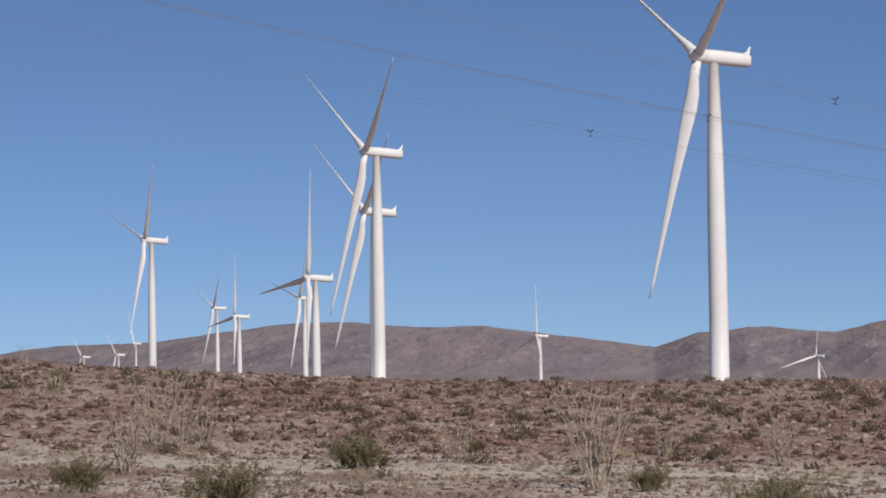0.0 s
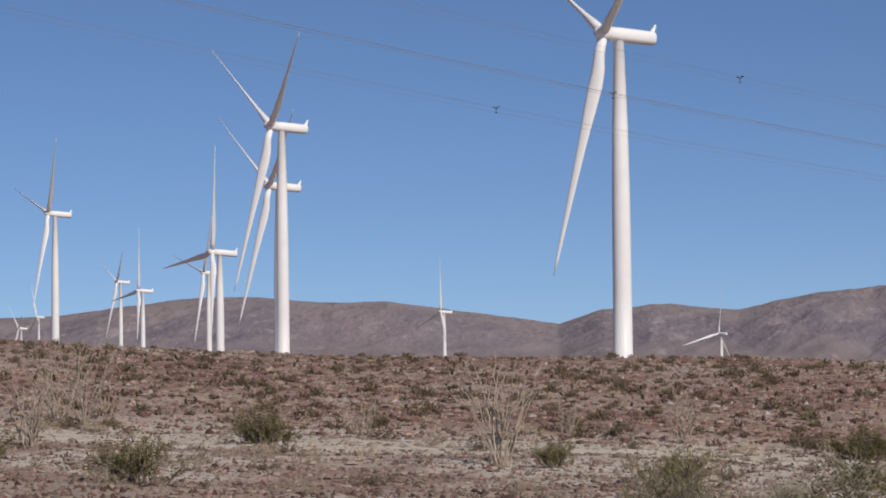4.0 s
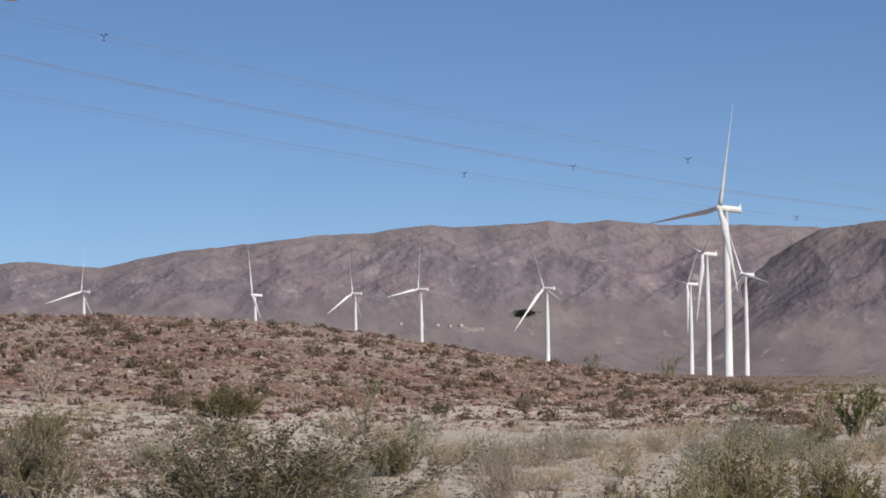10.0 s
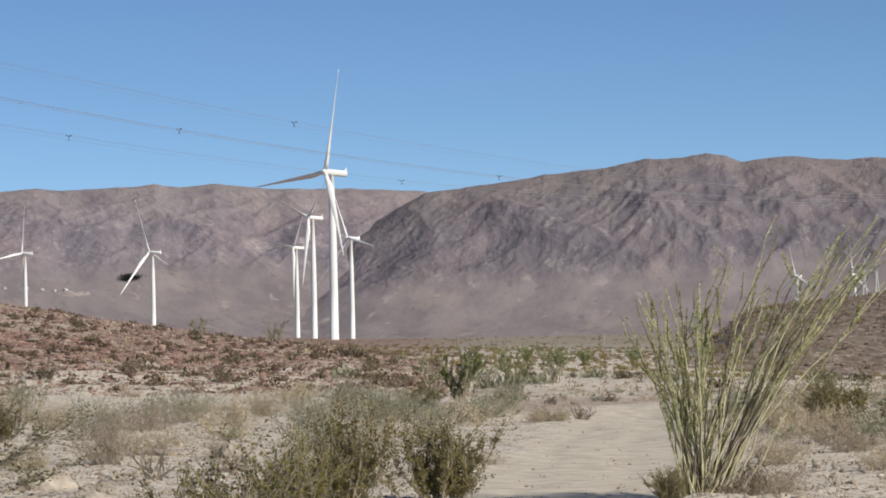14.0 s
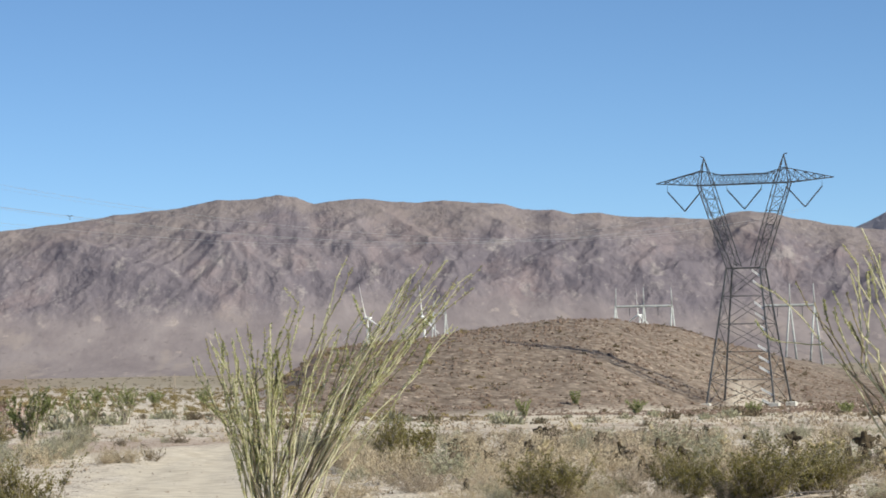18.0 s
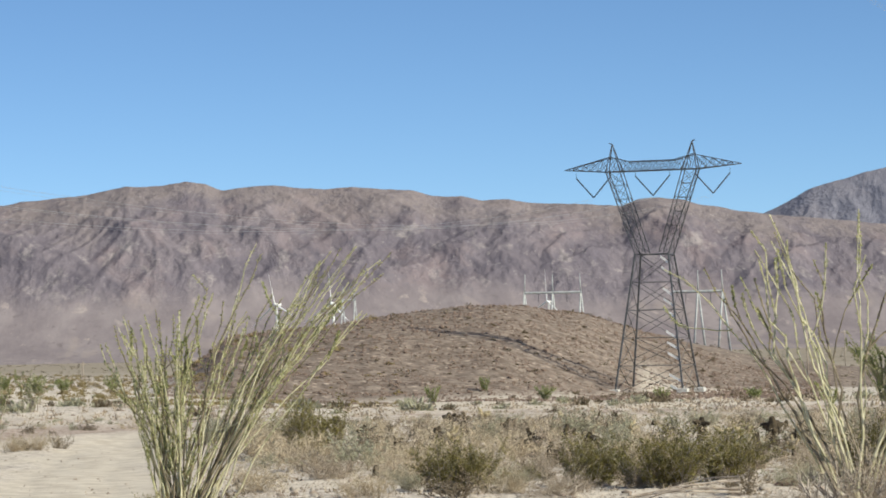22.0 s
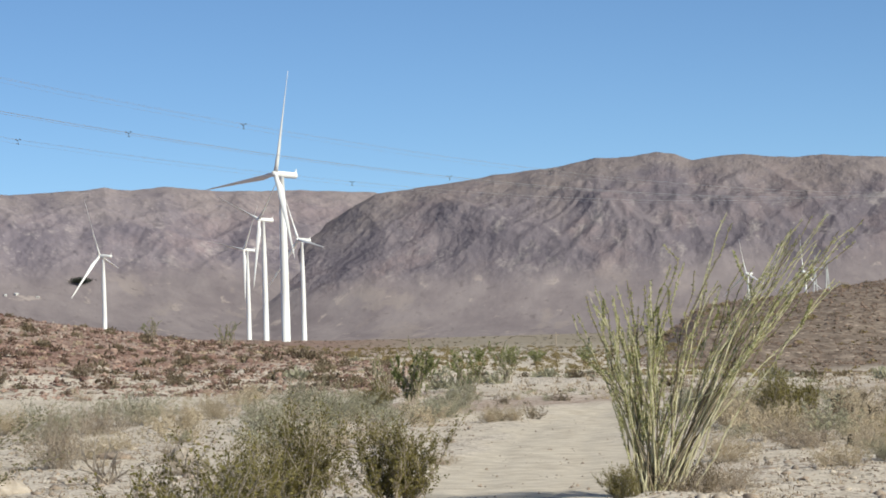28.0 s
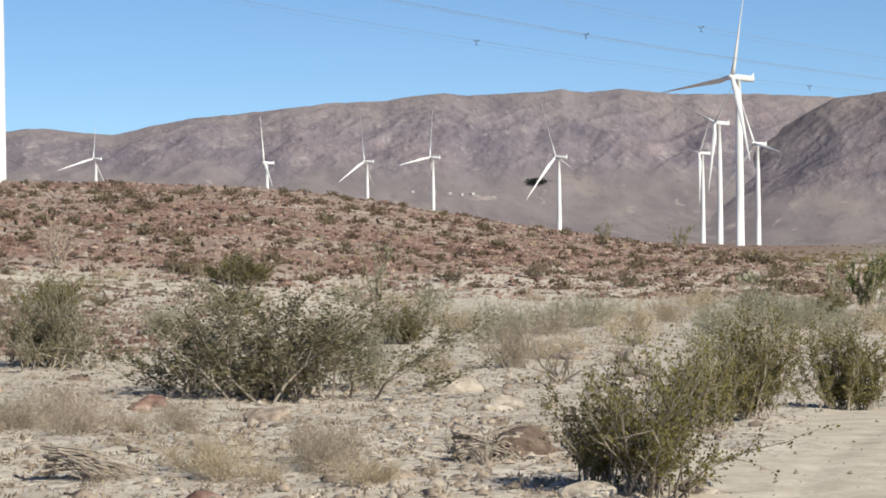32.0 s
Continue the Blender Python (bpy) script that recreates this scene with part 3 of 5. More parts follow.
def mountain(name, label, ridge, near, far, first, last, relief, mat, seed, step=0.04, rows=215, rock=(0.27, 0.46), crown=0.75, wear=1.0):
    """A range worn by spurs and branching gullies that run down its slopes to a smooth gravel fan."""
    az = np.arange(first, last, step)
    T_, A_ = np.meshgrid(np.linspace(0, 1.12, rows), az, indexing="ij")
    top = np.interp(az, *ridge) + 0.02 * fbm(az * 3.0, az * 0 + seed, 4, seed)
    r = near + (far - near) * T_
    mean_r = (near + far) / 2
    arc, deep = np.radians(A_) * mean_r, T_ * (far - near)
    wx = arc + 60 * fbm(arc / 260, deep / 600, 3, seed + 3)
    wy = deep + 120 * fbm(arc / 260, deep / 600, 3, seed + 4)
    spurs = crag((wx + 0.35 * wy) / 330, wy / 850, 3, seed + 5, 0.55)
    side = crag((wx - 0.5 * wy) / 120, wy / 330, 2, seed + 8, 0.55)
    u = np.minimum(T_, 1)
    rise = 0.20 * np.clip(u / 0.5, 0, 1) ** 1.5 + 0.80 * smooth(0.22, 1.12, u) / smooth(0.22, 1.12, np.array(1.0))
    rise = np.where(T_ > 1, 1 - 1.6 * (T_ - 1), rise)
    base = height(r[0] * np.sin(np.radians(az)), r[0] * np.cos(np.radians(az))) - 3
    peak = EYE + far * np.tan(np.radians(top))
    span = np.maximum(peak - base, 20.0)[None]
    calm = 1 - crown * smooth(0.72, 1.0, T_)
    z = base[None] + (peak - base)[None] * rise
    relief = relief * np.clip(span / 190, 0.08, 1.0) ** 2
    z = z + relief * (1.0 * (spurs - 0.72) + 0.4 * (side - 0.6)) * smooth(0.36, 0.7, T_) * calm
    hard = smooth(rock[0], rock[1], (z - base[None]) / np.maximum(span, 190) + 0.10 * fbm(arc / 90, deep / 240, 3, seed + 15))
    dr, da = deep[1, 0] - deep[0, 0], arc[0, 1] - arc[0, 0]
    for k, (cell, deepness) in enumerate(((105, 3.0), (54, 2.2), (27, 1.65), (13, 1.0))):
        gz_, gx_ = np.gradient(z, dr, da)
        steep = np.hypot(gx_, gz_) + 1e-6
        furrow = gullies(arc + 11 * k, deep * 0.75 + 7 * k, -gz_ / steep, gx_ / steep, cell, seed + 40 + 2 * k)
        z = z + wear * np.clip(span / 190, 0.1, 1.0) ** 1.5 * deepness * furrow * (0.05 + 0.95 * hard) * smooth(0.02, 0.18, steep) * calm * (1 - 0.5 * smooth(0.8, 1.0, T_))
    k = np.argmax((z - EYE) / r, axis=0)
    at = (k, np.arange(len(az)))
    fit = (EYE + r[at] * np.tan(np.radians(top)) - base) / (z[at] - base)
    fit = np.convolve(np.pad(fit, 9, mode="edge"), np.hanning(21)[1:-1] / np.hanning(21).sum(), "valid")
    z = base[None] + (z - base[None]) * fit[None]
    x, y = r * np.sin(np.radians(A_)), r * np.cos(np.radians(A_))
    cover = np.ones((*x.shape, 4))
    cover[..., 0] = 1 - hard
    cover[..., 1] = np.clip((z - base[None]) / span, 0, 1)
    ob = sheet(name, x, y, z, sheet_faces(rows, len(az), False), mat, "fan", cover)
    SLOPES.append((az, r, z))
    return tagged(ob, label, "mountain", kind="structure")


RIDGE_WEST = ((-14, -8.3, -7.2, -5.5, -3, -1.8, -0.5, 0.8, 1.85, 3.95, 4.8, 6, 6.8, 7.3, 7.8, 8.7, 9.7, 10.6, 11.5, 12.4, 13.0, 13.5, 13.9, 14.5, 15.1, 15.7, 16.2, 16.8, 17.3, 17.8, 19.4, 20.7, 24),
              (1.95, 2.02, 2.16, 2.2, 2.52, 2.53, 2.42, 2.42, 2.27, 1.98, 2.24, 2.33, 2.22, 2.2, 2.3, 2.48, 2.57, 2.67, 2.76, 2.78, 2.87, 2.91, 2.86, 2.88, 2.91, 2.95, 2.9, 2.95, 2.9, 2.83, 2.82, 2.73, 2.3))
RIDGE_MID = ((14.5, 16, 17.5, 18.6, 19.5, 20.75, 22.1, 23.0, 23.7, 24.2, 24.9, 25.3, 26.05, 26.4, 26.73, 27.0, 27.7, 28.06, 28.7, 29.2, 29.8, 30.3, 30.7, 31.2, 31.6, 32.1, 32.5, 33.6, 34.2, 34.5, 34.9, 35.3, 35.7, 36.6, 39, 42, 46),
             (0.1, 0.25, 0.7, 1.3, 2.0, 2.70, 2.86, 2.99, 3.06, 3.10, 3.25, 3.23, 3.32, 3.27, 3.16, 3.20, 3.24, 3.17, 3.15, 3.17, 3.11, 3.08, 2.96, 2.96, 2.86, 2.88, 2.80, 2.76, 2.70, 2.82, 2.86, 2.80, 2.70, 2.53, 2.25, 1.9, 1.5))
RIDGE_EAST = ((35.5, 37, 37.8, 39, 41, 46), (2.0, 2.56, 2.96, 3.27, 3.7, 3.9))
mountain("mountain_range", "long brown mountain range with pale bands and gullies", RIDGE_WEST, 3480, 4700, -13.5, 23.5, 13, ROCK_BACK, 101, rock=(0.3, 0.54), crown=0.6, wear=0.6)
mountain("mountain_range", "dark rugged mountain range with steep eroded ravines", RIDGE_MID, 3440, 4380, 14.6, 45, 17, ROCK_FRONT, 202, wear=0.68)
# its blue-grey is painted haze, carried by the rock colour
mountain("mountain_range", "distant mountain shoulder tinted blue-grey with haze", RIDGE_EAST, 4430, 4850, 35.5, 46, 16, ROCK_FAR, 303, rows=120)


# ---- wind turbines ----
HUB_OUT, TILT = 3.9, 3.5


def blade_mesh(hand):
    """A slender twisted blade along +z, bent upwind (-x) towards the tip; hand: the sense of its twist."""
    s = Shape()
    rings = []
    for k in range(15):
        u = k / 14
        z = 1.0 + 54.8 * u
        chord = np.interp(u, (0, 0.06, 0.2, 0.45, 0.75, 0.95, 1), (2.2, 2.4, 3.5, 2.15, 1.2, 0.65, 0.2))
        thick = np.interp(u, (0, 0.06, 0.2, 0.5, 1), (2.3, 2.2, 1.1, 0.6, 0.15))
        twist = hand * radians(np.interp(u, (0, 0.2, 0.5, 1), (58, 54, 47, 41)))
        bend = -8.4 * u
        ring = []
        for j in range(12):
            w = 2 * math.pi * j / 12
            cx, cy = 0.5 * thick * math.sin(w), chord * (0.5 * math.cos(w) + (0.18 if u > 0.1 else 0.0))
            ring.append((bend + cx * math.cos(twist) - cy * math.sin(twist), cx * math.sin(twist) + cy * math.cos(twist), z))
        rings.append(ring)
    return s.rings(rings).mesh("blade", WHITE, True)


def nacelle_mesh():
    s = Shape()
    rings = []
    for x, h, w, lift in ((-2.6, 2.6, 2.6, 0), (-2.3, 3.1, 3.1, 0), (0, 3.25, 3.3, 0), (5, 3.2, 3.3, -0.05), (8.6, 3.0, 3.1, -0.1), (9.0, 2.6, 2.7, -0.12)):
        ring = []
        for j in range(16):
            w_ = 2 * math.pi * j / 16
            cy, cz = math.cos(w_), math.sin(w_)
            q = (abs(cy) ** 4 + abs(cz) ** 4) ** -0.25
            q = min(q, 1.12)
            ring.append((x, 0.5 * w * cy * q, lift + 0.5 * h * cz * q))
        rings.append(ring)
    return s.rings(rings).mesh("nacelle", WHITE, True)


def spun(profile, sides, axis):
    rings = []
    for d, r in profile:
        ring = []
        for j in range(sides):
            w = 2 * math.pi * j / sides
            p = (r * math.cos(w), r * math.sin(w))
            ring.append((d, p[0], p[1]) if axis == "x" else (p[0], p[1], d))
        rings.append(ring)
    return Shape().rings(rings)


BLADES, NACELLE = {1: blade_mesh(1), -1: blade_mesh(-1)}, nacelle_mesh()
SPINNER = spun(((-2.2, 0.25), (-2.05, 0.8), (-1.5, 1.35), (-0.6, 1.7), (0.6, 1.75), (1.5, 1.55)), 20, "x").mesh("hub", WHITE, True)
FIN = Shape().rings([[(7.3, -0.16, 1.2), (9.0, -0.16, 1.2), (9.0, 0.16, 1.2), (7.3, 0.16, 1.2)],
                     [(8.2, -0.13, 1.9), (9.1, -0.13, 1.9), (9.1, 0.13, 1.9), (8.2, 0.13, 1.9)],
                     [(9.0, -0.1, 3.2), (9.35, -0.1, 3.2), (9.35, 0.1, 3.2), (9.0, 0.1, 3.2)]]).mesh("fin", WHITE)


def wind_turbine(bearing, rise, distance, phase, scale=1.0, heading=None):
    """rise: the hub's height angle in degrees; the foot stands on the ground below it."""
    blade = BLADES[1 if heading else -1]
    heading = heading or (70.0 if bearing < 9 else 76.0)
    b, t = radians(bearing), radians(heading)
    x = distance * math.sin(b) + HUB_OUT * scale * math.sin(t)
    y = distance * math.cos(b) + HUB_OUT * scale * math.cos(t)
    hub = EYE + distance * math.tan(radians(rise))
    foot = float(height(np.array([x]), np.array([y]))[0]) - 0.3
    tall = (hub - foot) / scale
    top = thing("wind_turbine", pose(x, y, foot, 0, 0, 90 - heading) @ Matrix.Scale(scale, 4),
                "white three-bladed wind turbine standing on the desert plain", "wind turbine", "wind turbines of the farm")
    part("tower", spun(((0, 2.6), (0.25, 2.6), (0.26, 2.2), (tall * 0.3, 2.17), (tall * 0.55, 2.08), (tall * 0.75, 1.8), (tall - 1.6, 1.18), (tall - 1.5, 1.3), (tall - 1.2, 1.3)), 28, "z"),
         WHITE, top, smooth_faces=True)
    cabin = part("nacelle", NACELLE, WHITE, top, m=pose(0, 0, tall - 0.3, 0, TILT, 0))
    part("fin", FIN, WHITE, cabin)
    part("hub", SPINNER, WHITE, top, m=pose(-HUB_OUT, 0, tall, 0, TILT, 0))
    for k in range(3):
        part("blade", blade, WHITE, top, m=pose(-HUB_OUT, 0, tall, 0, TILT, 0) @ pose(0, 0, 0, phase + 120 * k, 0, 0))
    return top


for row in ((4.85, 7.41, 690, 63), (-1.44, 5.74, 1015, 64), (-1.47, 4.62, 1199, 64), (-5.6, 4.12, 1667, 49), (-2.55, 3.385, 1520, 24),
            (-2.71, 2.996, 2284, 46), (-4.33, 2.837, 3000, 58), (-3.93, 2.673, 2607, 22), (1.73, 2.225, 3250, 12),
            (6.93, 1.75, 3300, 346, 0.9, 138.0), (10.11, 1.65, 3300, 2, 0.92), (11.99, 1.65, 3300, 358, 0.89, 128.0), (13.22, 1.71, 3200, 340, 0.95, 130.0),
            (15.577, 1.689, 2920, 258, 1.0, 135.0), (18.9, 3.137, 1580, 24), (18.57, 2.29, 2400, 52), (18.27, 1.73, 3100, 41), (19.29, 1.89, 2700, 100),
            (27.66, 1.0, 3300, 110, 0.69), (28.72, 0.997, 3300, 0, 0.75), (32.77, 0.95, 3300, 0, 0.6),
            (-6.15, 1.983, 3300, 71, 0.74), (-5.82, 2.19, 3300, 105, 0.66), (-6.79, 1.948, 3300, 72, 0.74)):
    wind_turbine(*row)


# ---- lattice pylons and their lines ----
LINE_HEADING = 49.4
PHASE_GAP = 10.8


def pylon_parts(tower):
    """x along the arms, y along the line; feet at z = 0."""
    waist, wide = 24.3, 3.0
    feet, belt = 6.1, 39.0

    def strut(a, b, r=0.11):
        return Shape().tube((a, b), r, 4)

    def ladder(shape, a0, a1, b0, b1, n, r=0.06):
        a0, a1, b0, b1 = Vector(a0), Vector(a1), Vector(b0), Vector(b1)
        for k in range(n):
            p, q = a0.lerp(a1, k / n), b0.lerp(b1, (k + 1) / n)
            p2, q2 = b0.lerp(b1, k / n), a0.lerp(a1, (k + 1) / n)
            shape.tube((p, q), r, 3)
            shape.tube((p2, q2), r, 3)
            shape.tube((q, q2), r, 3)

    def braces(a0, a1, b0, b1, n, r):
        """Crossed and level braces between two legs, each bar a part."""
        a0, a1, b0, b1 = Vector(a0), Vector(a1), Vector(b0), Vector(b1)
        for k in range(n):
            p, q = a0.lerp(a1, k / n), b0.lerp(b1, (k + 1) / n)
            p2, q2 = b0.lerp(b1, k / n), a0.lerp(a1, (k + 1) / n)
            for bar in ((p, q), (p2, q2), (q, q2)):
                part("brace", Shape().tube(bar, r, 3), STEEL, tower)

    corners = [(-1, -1), (1, -1), (1, 1), (-1, 1)]
    low = [Vector((feet * sx, feet * sy, 0)) for sx, sy in corners]
    mid = [Vector((wide * sx, 2.0 * sy, waist)) for sx, sy in corners]
    for a, b in zip(low, mid):
        part("leg", strut(a, b, 0.2), STEEL, tower)
        part("footing", Shape().rings([[(a.x + u * q, a.y + w * q, h) for u, w in corners] for h, q in ((-1.5, 0.9), (0.7, 0.85), (0.85, 0.7))]), CONCRETE, tower, "white concrete footing")
    for k in range(4):
        braces(low[k], mid[k], low[(k + 1) % 4], mid[(k + 1) % 4], 5, 0.058)
    # added white plates along one leg imitate its members glinting in the sun
    inner0, inner1 = low[1] + Vector((-2.1, -0.3, 0)), mid[1] + Vector((-1.4, -0.3, 0))
    for k in range(13):
        p, q = low[1].lerp(mid[1], (k + 0.1) / 13), inner0.lerp(inner1, (k + 0.75) / 13)
        if k % 4 != 2:
            s = Shape().rings([[p + Vector((0, 0, -0.2)), p + Vector((0, 0.05, 0.2)), q + Vector((0, 0.05, 0.2)), q + Vector((0, 0, -0.2))],
                               [p + Vector((0, 0.12, -0.2)), p + Vector((0, 0.17, 0.2)), q + Vector((0, 0.17, 0.2)), q + Vector((0, 0.12, -0.2))]])
            part("glint_plate", s, GLINT_STEEL, tower, "bright plate coloured like sun glint on the leg")
    s = Shape()
    for k in range(4):
        s.tube((mid[k], mid[(k + 1) % 4]), 0.12, 4)
    part("waist_frame", s, STEEL, tower)
    for sx in (-1, 1):
        inner = [Vector((sx * 1.2, sy * 1.6, waist + 0.3)) for sy in (-1, 1)]
        outer = [Vector((sx * wide, sy * 2.0, waist)) for sy in (-1, 1)]
        up_in = [Vector((sx * 5.6, sy * 1.1, belt)) for sy in (-1, 1)]
        up_out = [Vector((sx * 8.2, sy * 1.1, belt)) for sy in (-1, 1)]
        for a, b in zip(outer, up_out):
            part("upright", strut(a, b, 0.11), STEEL, tower)
        for a, b in zip(inner, up_in):
            part("upright", strut(a, b, 0.095), STEEL, tower)
        braces(outer[0], up_out[0], inner[0], up_in[0], 6, 0.05)
        braces(outer[1], up_out[1], inner[1], up_in[1], 6, 0.05)
        braces(outer[0], up_out[0], outer[1], up_out[1], 5, 0.05)
        peak = Vector((sx * 7.2, 0, 43.9))
        s = Shape()
        for q in up_in + up_out:
            s.tube((q, peak), 0.1, 4)
        s.tube((peak, peak + Vector((sx * 0.6, 0, 0.2))), 0.12, 4)
        part("peak", s, STEEL, tower)
        tip = Vector((sx * 16.0, 0, belt + 0.6))
        s = Shape()
        for sy in (-1, 1):
            hi = Vector((sx * 7.4, sy * 0.8, belt + 2.6))
            lo = Vector((sx * 8.2, sy * 1.1, belt))
            s.tube((hi, tip), 0.1, 4).tube((lo, tip), 0.1, 4)
            ladder(s, hi, tip, lo, tip, 5, 0.05)
        part("cross_arm", s, STEEL, tower)
    s = Shape()
    for sy in (-1, 1):
        a0, a1 = Vector((-7.6, sy * 0.9, belt + 2.6)), Vector((7.6, sy * 0.9, belt + 2.6))
        m0, m1 = Vector((-4, sy * 0.9, belt + 1.7)), Vector((4, sy * 0.9, belt + 1.7))
        b0, b1 = Vector((-8.2, sy * 1.1, belt)), Vector((8.2, sy * 1.1, belt))
        s.tube((a0, m0, m1, a1), 0.1, 4).tube((b0, b1), 0.1, 4)
        ladder(s, m0, m1, (-4, sy, belt), (4, sy, belt), 7, 0.05)
        ladder(s, a0, m0, b0, (-4, sy, belt), 3, 0.05)
        ladder(s, a1, m1, b1, (4, sy, belt), 3, 0.05)
    part("bridge", s, STEEL, tower)
    for k in (-1, 0, 1):
        for sx in (-1, 1):
            top_, bot = Vector((k * PHASE_GAP + sx * 3.1, 0, belt - 0.9)), Vector((k * PHASE_GAP, 0, 34.6))
            n = 14
            s = Shape()
            pts, rad = [], []
            for j in range(n * 2 + 1):
                pts.append(top_.lerp(bot, j / (n * 2)))
                rad.append(0.17 if j % 2 else 0.08)
            s.tube(pts, rad, 6)
            s.tube((top_, top_ + Vector((0, 0, 1.0))), 0.04, 4)
            part("insulator_string", s, GLASSY, tower, "dark ribbed insulator string")


def pylon_at(x, y, drop=0.0):
    z = float(height(np.array([x]), np.array([y]))[0]) - drop
    return pose(x, y, z, 0, 0, -LINE_HEADING)


LH = radians(LINE_HEADING)
ALONG, ACROSS = Vector((math.sin(LH), math.cos(LH), 0)), Vector((math.cos(LH), -math.sin(LH), 0))
PYLON_XY = Vector((305.5, 439.5, 0))
pylon = thing("lattice_pylon", pylon_at(PYLON_XY.x, PYLON_XY.y), "dark steel lattice pylon with three v-shaped insulator strings", "pylon", "pylons of the power line")
pylon_parts(pylon)
WEST_XY = PYLON_XY - ALONG * 520
pylon_west = copy_thing(pylon, pylon_at(WEST_XY.x, WEST_XY.y))
NEAR_XY = PYLON_XY + ACROSS * 93 + ALONG * 20
pylon_near = copy_thing(pylon, pylon_at(NEAR_XY.x, NEAR_XY.y) @ Matrix.Scale(1.17, 4))
NEAR_BACK = NEAR_XY - ALONG * 560
pylon_back = copy_thing(pylon, pylon_at(NEAR_BACK.x, NEAR_BACK.y) @ Matrix.Scale(1.17, 4))


def spacer(parent, p, k):
    """A three-armed spacer that holds a bundle of conductors apart."""
    s = Shape()
    for w in (90, 210, 330):
        q = ACROSS * (0.25 * math.cos(radians(w))) + Vector((0, 0, -0.25 * math.sin(radians(w))))
        s.tube((p, p + q), 0.024, 4)
        s.tube((p + q - ALONG * 0.1, p + q + ALONG * 0.1), 0.034, 5)
    part("spacer", s, GLASSY, parent, "dark three-armed spacer")


def power_line(start, finish, sag, phases, wires, knots=(), name="power_line"):
    """Sagging conductors between two towers; sag in metres at mid-span."""
    line = thing(name, pose(0, 0, 0), "thin sagging bundled conductors strung between pylons", "power line")
    for k in phases:
        a, b = Vector(start) + ACROSS * (PHASE_GAP * k), Vector(finish) + ACROSS * (PHASE_GAP * k)

        def point(u):
            return a.lerp(b, u) - Vector((0, 0, 4 * sag * u * (1 - u)))

        s = Shape()
        for w in wires:
            spread = 0.11 if k == 0 else 0.22
            off = ACROSS * (spread * math.cos(radians(w))) + Vector((0, 0, -spread * math.sin(radians(w))))
            s.tube([point(j / 60) + off for j in range(61)], 0.013 if k == 0 else 0.008, 3)
        part("conductor", s, CABLE, line)
        for u in knots:
            spacer(line, point(u), k)
    return line


PZ = float(height(np.array([PYLON_XY.x]), np.array([PYLON_XY.y]))[0])
WZ = float(height(np.array([WEST_XY.x]), np.array([WEST_XY.y]))[0])
NZ = float(height(np.array([NEAR_XY.x]), np.array([NEAR_XY.y]))[0])
BZ = float(height(np.array([NEAR_BACK.x]), np.array([NEAR_BACK.y]))[0])
power_line((WEST_XY.x, WEST_XY.y, WZ + 34.3), (PYLON_XY.x, PYLON_XY.y, PZ + 34.3), 16.2, (-1, 0, 1), (90, 210, 330), (0.11, 0.269, 0.40, 0.508, 0.64, 0.78, 0.9))
power_line((NEAR_BACK.x, NEAR_BACK.y, BZ + 40.1), (NEAR_XY.x, NEAR_XY.y, NZ + 40.1), 2.5, (-1, 0, 1), (90, 210, 330), (0.2, 0.36, 0.62, 0.8))


# ---- guyed pole structures of a lesser line behind the east hill ----
def a_frame_pole(bearing, distance, bar_rise, across, legs, label):
    x, y, z = spot(bearing, distance)
    top = EYE + distance * math.tan(radians(bar_rise)) - z
    ob = thing("transmission_frame", pose(x, y, z, 0, 0, -bearing), label, "power pole", "frames of the lesser line")
    half = across / 2
    for sx in legs:
        px = sx * half
        for sy, lean in ((-1, -1.7), (1, 1.9)):
            part("pole", Shape().tube(((px + lean, sy * 0.5, -1.5), (px + lean * 0.05, sy * 0.1, top)), [0.34, 0.24], 10), POLE, ob, smooth_faces=True)
        part("mast", Shape().tube(((px, 0, top - 0.5), (px - 0.25 * sx, 0, top + 5.5)), [0.22, 0.12], 8), POLE, ob, smooth_faces=True)
    part("cross_beam", Shape().tube(((-half - 0.3, 0, top), (half + 0.3, 0, top)), 0.36, 8), POLE, ob)
    for sx in (-0.5, 0.5):
        s = Shape()
        s.tube([(sx * half, 0, top - 0.3 - 0.15 * j) for j in range(18)], [0.12 if j % 2 else 0.05 for j in range(18)], 6)
        part("insulator_string", s, GLASSY, ob)
    return ob


a_frame_pole(32.88, 900, 1.11, 16.6, (-1, 0, 1), "pale steel three-mast transmission frame behind a hill")
a_frame_pole(35.6, 780, 1.07, 12.5, (0, 1), "pale steel transmission frame on leaning legs")
a_frame_pole(29.05, 1250, 1.05, 5.0, (-1, 1), "pale steel transmission frame rising behind a hill")
for b_, d_, h_ in ((24.07, 700, 5.0), (37.6, 620, 11.0), (38.3, 760, 9.0)):
    x_, y_, z_ = spot(b_, d_)
    pole = thing("utility_pole", pose(x_, y_, z_, 0, 0, -b_), "slim grey utility pole on the plain", "power pole")
    part("pole", Shape().tube(((0, 0, -1), (0, 0, h_)), [0.16, 0.1], 8), CANE_GREY, pole, smooth_faces=True)
    part("cross_arm", Shape().box((0, 0, h_ - 0.5), (1.8, 0.12, 0.14)), CANE_GREY, pole)


# ---- plants ----
BRUSH = material("dry_brown_twig", ((0.33, 0.262, 0.195), (0.53, 0.44, 0.335)), 5.0, 0.9, 0, 0, 3, (0.3, 0.7), 0.3, sheer=0.2)


